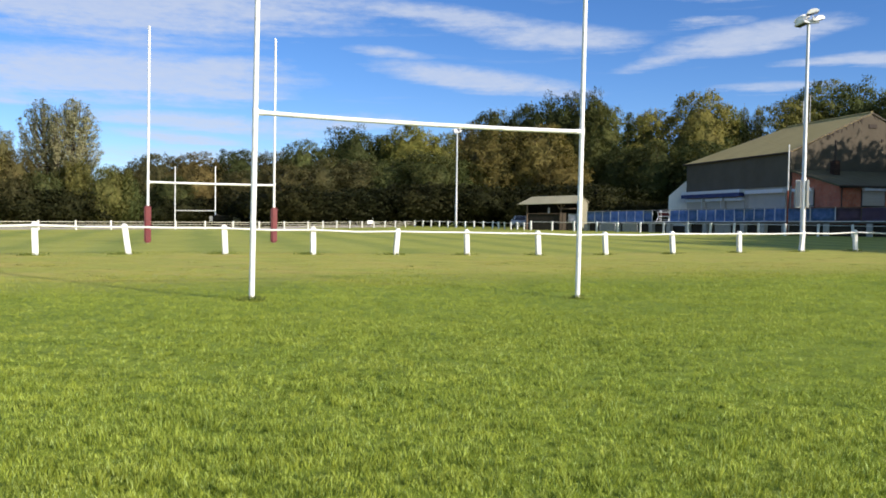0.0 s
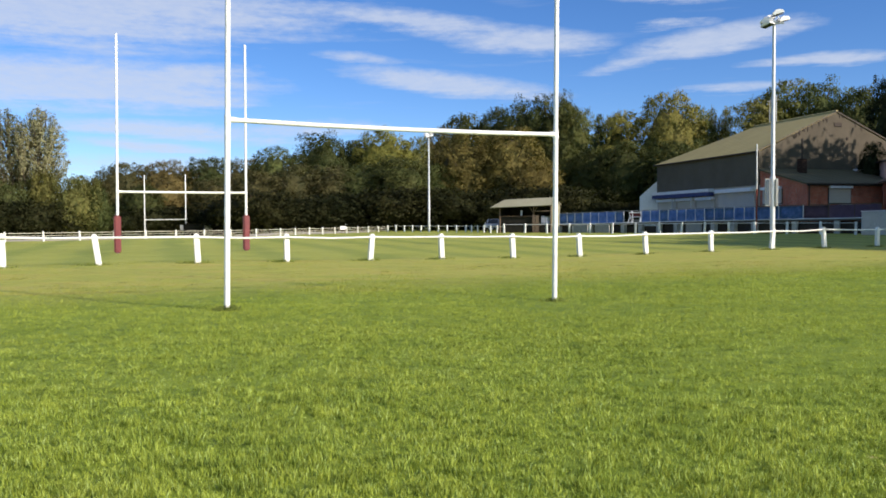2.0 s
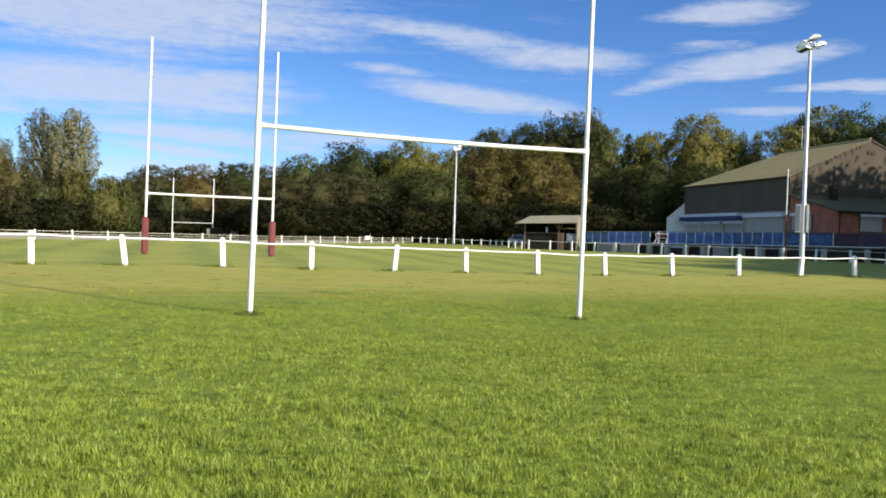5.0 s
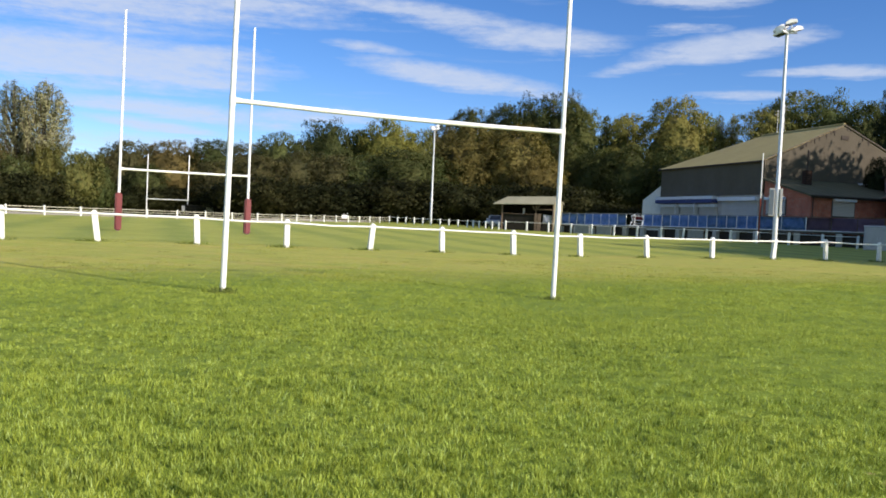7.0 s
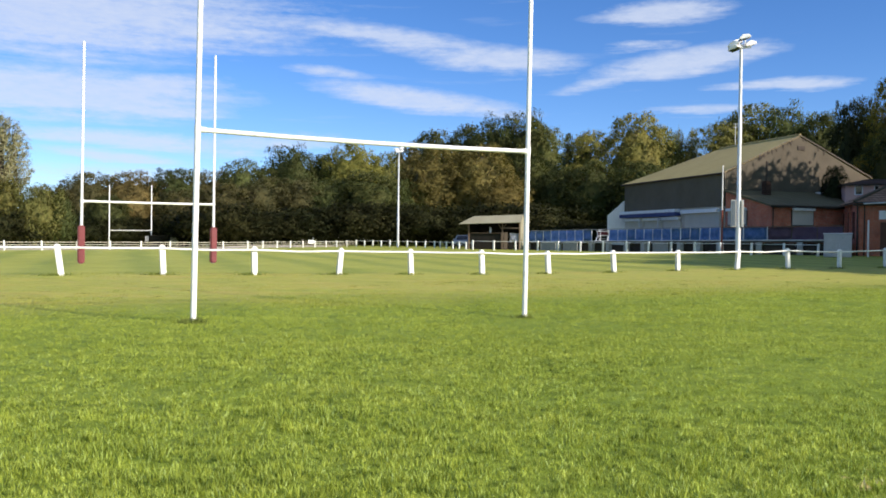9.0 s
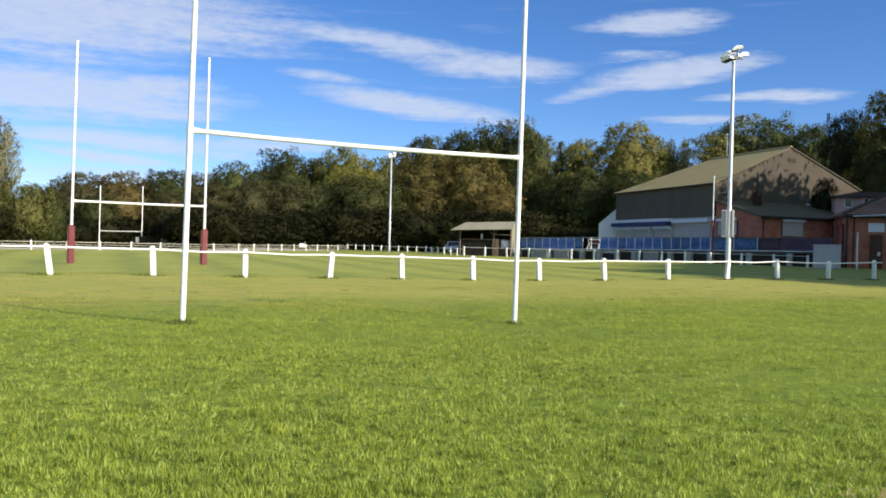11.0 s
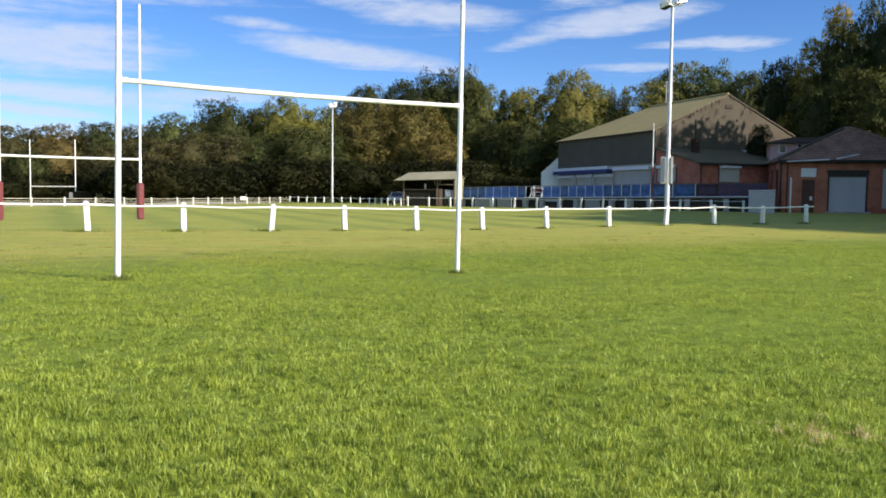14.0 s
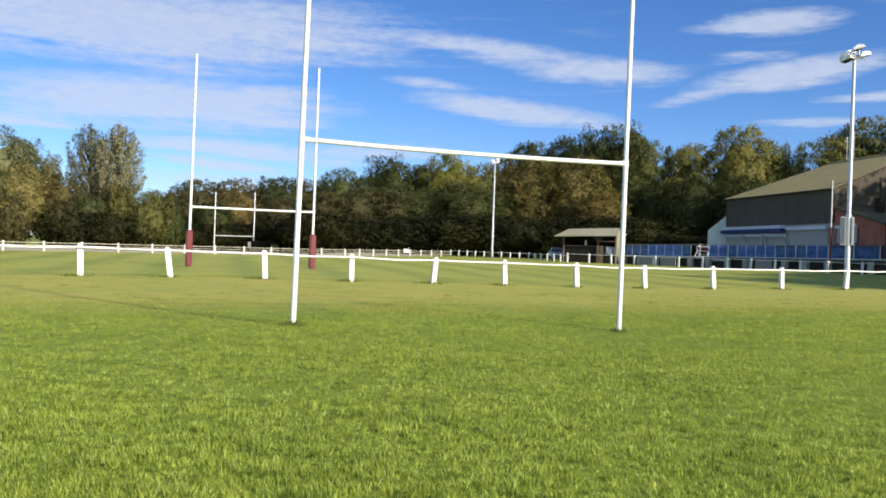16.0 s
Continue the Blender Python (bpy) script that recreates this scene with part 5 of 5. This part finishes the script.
# ---- trees ----
def leaf_mesh(name, mid, way, size, rng, material, centre, radii, core=0.0, per=6, spread=1.5, jitter=0.28):
    """Small leaves in sprays at the given places, shaded with the roundness of clump and crown, over a ragged leafy heart."""
    own = np.repeat(np.arange(len(mid)), per)
    n = len(own)
    c = mid[own] + rng.normal(size=(n, 3)) * size * (spread, spread, spread * 0.7)
    whole = (c - centre) / np.array(radii) ** 2
    whole /= np.linalg.norm(whole, axis=1)[:, None] + 1e-6
    out = 0.62 * way[own] + 0.45 * whole
    face = 0.6 * out + (0, 0, 0.35) + 0.8 * rng.normal(size=(n, 3))
    u = np.cross(face, rng.normal(size=(n, 3)))
    u /= np.linalg.norm(u, axis=1)[:, None]
    v = np.cross(u, face)
    v /= np.linalg.norm(v, axis=1)[:, None]
    s = size * rng.uniform(0.55, 1.4, n)[:, None]
    verts = np.stack([c - u * s + v * s * 0.55, c + u * s * 1.1, c - u * s * 0.8 - v * s * 0.6], 1).reshape(-1, 3)
    faces = np.arange(n * 3).reshape(-1, 3).tolist()
    lie = out + (0, 0, 0.12) + jitter * rng.normal(size=(n, 3))
    lie /= np.linalg.norm(lie, axis=1)[:, None]
    normals = np.repeat(lie, 3, 0)
    if core:
        bm = bmesh.new()
        bmesh.ops.create_icosphere(bm, subdivisions=3, radius=1.0)
        hv = []
        for w in bm.verts:
            k = core * (1 + 0.35 * noise.noise(w.co * 2.3 + Vector((size * 40, 0, 0))) + 0.2 * noise.noise(w.co * 6.0))
            hv.append((centre[0] + w.co.x * radii[0] * k, centre[1] + w.co.y * radii[1] * k, centre[2] + w.co.z * radii[2] * k))
        faces += [[w.index + len(verts) for w in f.verts] for f in bm.faces]
        heart = np.array([w.co[:] for w in bm.verts]) + 0.25 * rng.normal(size=(len(hv), 3))
        bm.free()
        verts = np.concatenate([verts, np.array(hv)])
        normals = np.concatenate([normals, heart / np.linalg.norm(heart, axis=1)[:, None]])
    me = bpy.data.meshes.new(name)
    me.from_pydata(verts.tolist(), [], faces)
    me.polygons.foreach_set("use_smooth", [True] * len(me.polygons))
    me.normals_split_custom_set_from_vertices(normals.tolist())
    me.materials.append(material)
    return me


def clump_sprays(clumps, sprays, flat, rng, under=0.45):
    """Places over the outside of a set of clumps, denser on top, with gaps where little grows."""
    clumps = np.array(clumps)
    share = clumps[:, 3] ** 2
    pick = rng.choice(len(clumps), sprays * 3, p=share / share.sum())
    way = rng.normal(size=(len(pick), 3))
    turn_up = (way[:, 2] < 0) & (rng.random(len(pick)) > under)
    way[turn_up, 2] *= -1
    way /= np.linalg.norm(way, axis=1)[:, None]
    depth = 1.0 - 0.55 * rng.random(len(pick)) ** 1.7
    mid = clumps[pick, :3] + way * (clumps[pick, 3] * depth)[:, None] * (1, 1, flat)
    deep = (np.linalg.norm((mid[:, None] - clumps[None, :, :3]) / (1, 1, flat), axis=2) < clumps[None, :, 3] * 0.55).sum(1) > 0
    thin = np.array([noise.noise(Vector(p) * 1.15) for p in mid])
    want = rng.random(len(pick)) * 0.5 - 0.42 * (thin > -0.16) + 0.55 * deep
    keep = np.argsort(want)[:sprays]
    return mid[keep], way[keep]


def tree_kind(seed, height, spread, style, leaves, size):
    """One tree to be copied: tapered trunk, limbs and a crown of leafy clumps. Built at the origin."""
    rng = np.random.default_rng(seed)
    t = thing("tree", Matrix.Identity(4), "", "tree", "trees round the field")
    base, flat, core = {"oak": (0.05, 0.72, 0.74), "shade": (0.05, 0.72, 1.0), "dome": (0.02, 0.80, 0.78), "cedar": (0.22, 0.26, 0.34), "bush": (0.0, 0.75, 0.72), "spruce": (0.10, 0.35, 0.0), "pine": (0.12, 0.45, 0.42), "poplar": (0.2, 1.0, 0.0)}[style]
    centre = np.array((0.0, 0.0, height * (base + 1) / 2))
    radii = (spread, spread, height * (1 - base) / 2)
    clumps, tips = [], []
    n = {"oak": 54, "shade": 54, "dome": 80, "cedar": 46, "bush": 34, "spruce": 60, "pine": 46, "poplar": 0}[style]
    for i in range(n):
        k = (i + 0.5) / n
        a = i * 2.39996 + rng.uniform(-0.35, 0.35)
        z = 1 - 2 * k * (0.93 if style != "cedar" else 0.8)
        ring = max(0.0, 1 - abs(z) ** 2.7) ** (1 / 2.3)
        d = rng.uniform(0.62, 0.90) if style == "oak" else rng.uniform(0.72, 0.93)
        r = spread * {"oak": rng.uniform(0.20, 0.38), "shade": 0.3, "dome": rng.uniform(0.15, 0.25), "cedar": rng.uniform(0.26, 0.44), "bush": rng.uniform(0.24, 0.40), "spruce": 0.22, "pine": rng.uniform(0.2, 0.36)}[style]
        if style == "spruce":
            ring, d, r = (1 - (z + 1) / 2) ** 0.9, 0.85 * rng.uniform(0.6, 1.1), spread * (0.10 + 0.26 * (1 - (z + 1) / 2))
        if style == "pine":
            ring *= 0.55 + 0.45 * (1 - (z + 1) / 2)
        if style == "cedar":
            d = rng.uniform(0.35, 0.95)
        at = Vector((math.cos(a) * ring * d * spread, math.sin(a) * ring * d * spread, centre[2] + z * radii[2] * (d if style in ("oak", "shade", "dome", "bush") else 0.94)))
        at.z = min(at.z, height - r * flat * 0.9)
        clumps.append((*at, r))
        if i % 4 == 0 and style != "bush":
            tips.append(at * 0.86 + Vector((0, 0, at.z * 0.14)))
    bm = bmesh.new()
    r0 = 0.020 * height
    bend = Vector((rng.uniform(-0.3, 0.3), rng.uniform(-0.3, 0.3), 0))
    tube([(0, 0, -0.3), (0.02, 0, height * 0.08), bend * 0.5 + Vector((0, 0, height * 0.35)), bend + Vector((0, 0, height * 0.88))], [r0 * 1.35, r0, r0 * 0.75, r0 * 0.2], 9, bm)
    for tip in tips:
        root = Vector((0, 0, max(height * 0.12, tip.z * 0.66)))
        tube([root, (root + tip) / 2 + Vector((0, 0, height * 0.02)), tip], [r0 * 0.42, r0 * 0.28, r0 * 0.1], 6, bm)
    if style == "poplar":
        # two plumes of upright limbs, leafy towards their tips, open at the foot
        limbs = []
        for dx, foot, top, wide, count in ((-0.36, 0.22, 0.97, 0.52, 54), (0.40, 0.16, 0.98, 0.64, 84)):
            stem = Vector((dx * spread * 0.55, 0, height * 0.16))
            head = Vector((dx * spread, rng.uniform(-0.3, 0.3), height * top * 0.93))
            tube([(dx * 0.3, 0, 0), stem, (stem + head) / 2 + Vector((0.15, 0.1, 0)), head], [r0 * 0.9, r0 * 0.75, r0 * 0.45, r0 * 0.12], 8, bm)
            for i in range(count):
                k, a = (i + 0.5) / count, i * 2.39996 + rng.uniform(-0.3, 0.3)
                z = foot + (top - foot) * (0.30 + 0.70 * k)
                girth = wide * spread * math.sin(math.pi * min(1.0, 0.16 + 0.82 * k) ** 1.25) ** 0.8 * rng.uniform(0.75, 1.08)
                tip = Vector((head.x + math.cos(a) * girth, math.sin(a) * girth, height * z))
                root = stem.lerp(head, max(0.0, k - 0.22))
                elbow = root.lerp(tip, 0.5) + Vector((math.cos(a), math.sin(a), -0.6)) * 0.25
                limbs.append((root.lerp(elbow, 0.5), elbow, tip))
                tube([root, elbow, tip], [r0 * 0.22, r0 * 0.14, r0 * 0.04], 5, bm)
        pick = rng.integers(0, len(limbs), leaves // 6)
        k = rng.uniform(0.15, 1.02, len(pick))
        pts = np.array([[tuple(p) for p in limb] for limb in limbs])[pick]
        mid = np.where((k < 0.5)[:, None], pts[:, 0] + (pts[:, 1] - pts[:, 0]) * (k * 2)[:, None], pts[:, 1] + (pts[:, 2] - pts[:, 1]) * (k * 2 - 1)[:, None])
        way = rng.normal(size=mid.shape)
        way /= np.linalg.norm(way, axis=1)[:, None]
        mid = mid + way * ((0.62 - 0.30 * k) * rng.uniform(0.2, 1.0, len(k)))[:, None]
        way = way * 0.6 + (mid - centre) / spread * 0.6 + (0, 0, 0.2)
    else:
        mid, way = clump_sprays(clumps, int(leaves / 6 * (0.62 if core else 1.0)), flat, rng, 0.15 if style == "cedar" else 0.45)
        if core:
            # inner leaves between the clumps
            inner = rng.normal(size=(leaves // 6 - len(mid), 3))
            inner /= np.linalg.norm(inner, axis=1)[:, None]
            dents = np.array([noise.noise(Vector(p) * 2.6) for p in inner])
            deep = centre + inner * np.array(radii) * (core * (1.10 + 0.28 * dents + 0.10 * rng.random(len(inner))))[:, None]
            mid, way = np.concatenate([mid, deep]), np.concatenate([way, inner * 0.7 + 0.5 * rng.normal(size=inner.shape)])
    part("trunk", bm, BARK, t)
    me = leaf_mesh("crown", mid, way, size, rng, OAK, centre, radii, core * 0.84, jitter=0.34 if style == "poplar" else 0.26)
    crown = new("crown", me)
    crown.parent = t
    co = np.empty(len(me.vertices) * 3)
    me.vertices.foreach_get("co", co)
    co = co.reshape(-1, 3)
    return t, float(np.quantile(co[:, 2], 0.993)), float(np.quantile(np.hypot(co[:, 0], co[:, 1]), 0.97)) * (1.0 if style != "poplar" else 0.97)


KINDS = {
    "oak_a": tree_kind(1, 14.0, 5.6, "oak", 22000, 0.125), "oak_b": tree_kind(2, 13.0, 5.0, "oak", 21000, 0.120),
    "dome_a": tree_kind(3, 13.0, 5.4, "dome", 23000, 0.115), "dome_b": tree_kind(4, 12.0, 5.0, "dome", 21000, 0.110),
    "cedar": tree_kind(5, 15.0, 6.0, "cedar", 20000, 0.125), "poplar": tree_kind(6, 13.6, 4.0, "poplar", 46000, 0.078),
    "bush": tree_kind(7, 5.5, 4.0, "bush", 13000, 0.095), "thicket": tree_kind(10, 4.2, 3.2, "bush", 6000, 0.11),
    "spruce": tree_kind(8, 13.0, 2.4, "spruce", 9000, 0.12), "pine": tree_kind(9, 17.0, 4.6, "pine", 20000, 0.135),
    "shade_oak": tree_kind(1, 14.0, 5.6, "shade", 9000, 0.32),
}
USED = set()


def plant(kind, leaf, label, az, r, height, width=None, turn=0.0, wide=1.0):
    """A tree of a kind and leaf at a bearing and distance, grown to the given height and width of crown."""
    base, own, reach = KINDS[kind]
    x, y = polar(az, r)
    s = height / own
    w = width / (2 * reach) if width else s * wide
    m = Matrix.Translation(on(x, y)) @ Matrix.Rotation(radians(turn), 4, "Z") @ Matrix.Diagonal((w, w, s, 1))
    if kind not in USED:
        USED.add(kind)
        base.matrix_world = m
        tree = base
    else:
        tree = copy_thing(base, m @ Matrix.Diagonal((*[1 / v for v in base.scale], 1)))
    tree["label"] = label
    crown = [o for o in tree.children if o.name.startswith("crown")][0]
    crown.material_slots[0].link = "OBJECT"
    crown.material_slots[0].material = leaf
    return tree


DARK_OAK, GREEN_OAK = "broad dark green oak with dense lumpy crown", "mid-green broadleaf tree with lumpy crown"
LIME_TREE, GOLD_TREE = "olive green tree turning yellow at its tips", "broad tree with brown-gold autumn leaves"
SAGE_TREE = "grey-green broadleaf tree behind the cream-railed fence"
BROWN_TREE, PALE_TREE = "dull olive-brown tree at the wood's far end", "rounded yellow-olive tree catching the sun"
# bearing, distance, slope of the top, width in degrees, kind, leaf, label
WOOD = [
    # behind the left fence
    (-35.5, 98, 0.106, 7.0, "dome_a", SAGE, SAGE_TREE), (-31.6, 97, 0.108, 5.4, "dome_b", SAGE, SAGE_TREE), (-29.9, 101, 0.100, 2.4, "oak_b", SAGE, SAGE_TREE),
    (-30.2, 95, 0.072, 4.4, "dome_a", PALE_LEAF, PALE_TREE), (-28.4, 99, 0.086, 1.7, "oak_a", SAGE, SAGE_TREE), (-27.9, 96, 0.066, 3.2, "dome_b", DRAB, BROWN_TREE),
    # far left end of the wood
    (-21.6, 128, 0.052, 3.4, "dome_b", DRAB, BROWN_TREE), (-19.8, 128, 0.068, 4.2, "dome_a", DRAB, BROWN_TREE), (-17.3, 129, 0.071, 4.6, "dome_b", RUSSET, BROWN_TREE),
    (-15.6, 131, 0.062, 3.4, "oak_a", RUSSET, BROWN_TREE), (-18.6, 122, 0.044, 3.0, "oak_b", OAK, DARK_OAK), (-14.4, 130, 0.076, 3.8, "oak_b", OAK, DARK_OAK), (-12.2, 131, 0.074, 3.6, "dome_a", DRAB, BROWN_TREE),
    # the long wood behind the pitch
    (-10.3, 130, 0.089, 3.6, "dome_b", GREEN, GREEN_OAK), (-8.8, 131, 0.080, 3.0, "oak_b", OAK, GREEN_OAK), (-7.0, 132, 0.106, 4.4, "oak_a", OAK, DARK_OAK),
    (-5.0, 133, 0.096, 3.2, "oak_b", OAK, DARK_OAK), (-3.0, 131, 0.111, 4.8, "dome_a", YELLOW, PALE_TREE), (-0.9, 132, 0.101, 3.2, "dome_b", LIME, LIME_TREE),
    (0.7, 136, 0.112, 3.0, "dome_b", DRAB, BROWN_TREE), (2.3, 138, 0.128, 3.6, "oak_b", OAK, DARK_OAK), (4.6, 137, 0.134, 3.6, "oak_b", OAK, DARK_OAK),
    (6.7, 136, 0.144, 4.0, "oak_a", OAK, DARK_OAK), (8.9, 135, 0.149, 4.6, "oak_a", OAK, DARK_OAK), (9.9, 133, 0.132, 3.4, "oak_b", GREEN, GREEN_OAK),
    # the lower crowns at its front
    (-13.9, 119, 0.052, 4.2, "dome_a", RUSSET, BROWN_TREE), (-11.4, 118, 0.060, 4.6, "oak_b", DRAB, BROWN_TREE), (-8.8, 118, 0.068, 4.4, "dome_b", DRAB, BROWN_TREE), (-6.3, 117, 0.068, 4.0, "oak_b", DRAB, BROWN_TREE),
    (-4.4, 116, 0.070, 4.0, "oak_a", GREEN, GREEN_OAK), (-1.8, 115, 0.078, 5.2, "oak_b", OAK, DARK_OAK), (0.4, 117, 0.072, 3.6, "oak_a", GREEN, GREEN_OAK), (2.7, 119, 0.108, 5.6, "dome_a", BEECH, GOLD_TREE),
    (5.6, 118, 0.112, 5.4, "dome_b", BEECH, GOLD_TREE), (7.2, 114, 0.074, 4.2, "dome_a", BEECH, GOLD_TREE), (1.0, 112, 0.042, 2.8, "bush", GREEN, GREEN_OAK), (9.2, 121, 0.098, 4.2, "oak_a", OAK, DARK_OAK),
    # behind the sports hall
    (11.0, 119, 0.086, 4.2, "oak_b", OAK, DARK_OAK), (11.5, 124, 0.122, 1.5, "spruce", GREEN, "narrow dark spruce at the wood's edge"), (13.0, 122, 0.128, 3.4, "cedar", YELLOW, "tiered cedar with sunlit flat tops"),
    (12.6, 127, 0.124, 3.0, "oak_b", GREEN, GREEN_OAK), (13.4, 116, 0.092, 5.0, "oak_a", OAK, DARK_OAK), (16.0, 123, 0.146, 5.4, "dome_a", LIME, LIME_TREE), (17.6, 125, 0.132, 3.4, "dome_b", GREEN, GREEN_OAK),
    (16.4, 112, 0.092, 4.6, "oak_b", OAK, DARK_OAK), (19.2, 126, 0.126, 2.0, "poplar", GREY_GREEN, "small feathery grey-green poplar"), (21.2, 122, 0.134, 4.4, "cedar", LIME, "tiered cedar with sunlit flat tops"),
    (23.4, 126, 0.152, 5.4, "cedar", GREEN, "tiered cedar with sunlit flat tops"), (22.2, 128, 0.140, 4.0, "oak_b", GREEN, GREEN_OAK), (25.3, 125, 0.150, 4.4, "oak_a", GREEN, GREEN_OAK), (27.2, 122, 0.140, 4.0, "oak_b", OAK, DARK_OAK),
    # the tall row at the clubhouse
    (28.9, 114, 0.152, 2.4, "oak_b", PINE_AND_SHADED, "tall dark pine with tiered irregular crown"), (30.0, 113, 0.156, 2.6, "oak_a", PINE_AND_SHADED, "tall dark pine with tiered irregular crown"),
    (31.0, 109, 0.172, 2.8, "pine", MAPLE, "tall tree with bright yellow-green autumn leaves"), (32.3, 108, 0.206, 3.0, "pine", MAPLE, "tall tree with bright yellow-green autumn leaves"),
    (32.9, 105, 0.186, 3.6, "oak_b", OAK, DARK_OAK), (34.6, 106, 0.208, 4.4, "oak_a", OAK, DARK_OAK), (37.5, 106, 0.210, 5.4, "oak_b", OAK, DARK_OAK), (40.5, 106, 0.20, 5.4, "oak_a", OAK, DARK_OAK),
    (29.9, 103, 0.094, 3.0, "dome_b", MAPLE, LIME_TREE), (31.6, 101, 0.122, 4.6, "oak_a", OAK, DARK_OAK), (34.4, 100, 0.140, 5.2, "oak_b", OAK, DARK_OAK), (37.6, 100, 0.14, 5.4, "oak_a", OAK, DARK_OAK),
]
rng = random.Random(11)
for az, r, slope, degrees, kind, leaf, label in WOOD:
    plant(kind, leaf, label, az, r, slope * r + 1.36 - ground_z(*polar(az, r)), r * math.tan(radians(degrees)), rng.uniform(0, 360))
plant("poplar", GREY_GREEN, "tall grey-green poplar with two open plumes", -25.45, 98, 0.119 * 98 + 1.6, 7.4, 0)
for az, r, slope, degrees, leaf in ((-22.7, 94, 0.048, 3.6, LIME), (-24.3, 95, 0.054, 2.4, LIME), (-26.2, 94, 0.040, 2.6, GREEN), (-27.8, 93, 0.034, 2.6, DRAB), (-21.4, 95, 0.036, 2.2, GREEN), (-30.5, 93, 0.040, 3.0, RUSSET), (-33.0, 93, 0.044, 3.0, DRAB), (-35.6, 93, 0.046, 3.0, DRAB)):
    plant("bush", leaf, "leafy shrub at the wood's edge behind the fence", az, r, slope * r + 1.9, r * math.tan(radians(degrees)), rng.uniform(0, 360))
# this tree's leaves are coloured dark for the shade it stands in
plant("oak_b", PINE_AND_SHADED, "small tree beside the hall's gable, leaves darkened for shade", 28.05, 86.6, 8.0, 2.5, 40)
# row of near-black leaves added to stand in for the shade under the wood
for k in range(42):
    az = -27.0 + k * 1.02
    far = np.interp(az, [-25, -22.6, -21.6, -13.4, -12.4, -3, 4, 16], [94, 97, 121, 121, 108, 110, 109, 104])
    plant("thicket", SHADE_LEAF, "near-black thicket standing in for shade under the wood", az + rng.uniform(-0.2, 0.2), far + rng.uniform(-1.5, 1.5), rng.choice((4.2, 4.8, 5.4)) if -13 < az < 10.5 else rng.choice((2.8, 3.4, 4.0)), None, rng.uniform(0, 360), 1.3)
# the tall row that stands beside the clubhouse and shades it and the grass before it
for x, y, h, wide in ((48, 13, 17, 0.8), (44, 21, 17, 0.8), (40, 29, 17, 0.8), (48, 30, 18, 0.8), (45.5, 36.5, 17.5, 0.8), (45.0, 25.5, 16.5, 0.8), (50, 40, 18, 0.8), (55, 50, 20, 0.8), (61, 47, 20, 0.8), (50.0, 55.6, 19, 0.8), (51.5, 45, 17, 0.8),
                      (52.2, 61.8, 19.4, 0.66), (54.0, 64.6, 18.2, 0.60), (58.5, 61.5, 18.5, 0.5), (56.5, 57.6, 18.5, 0.58), (55.6, 66.8, 13.6, 0.45), (70.0, 77.0, 22.0, 0.7), (76.0, 81.0, 24.0, 0.7), (83.0, 83.0, 25.0, 0.7)):
    plant("shade_oak", OAK, "tall dark green oak beside the clubhouse", math.degrees(math.atan2(x, y)), math.hypot(x, y), h, None, x * 7 % 360, wide)
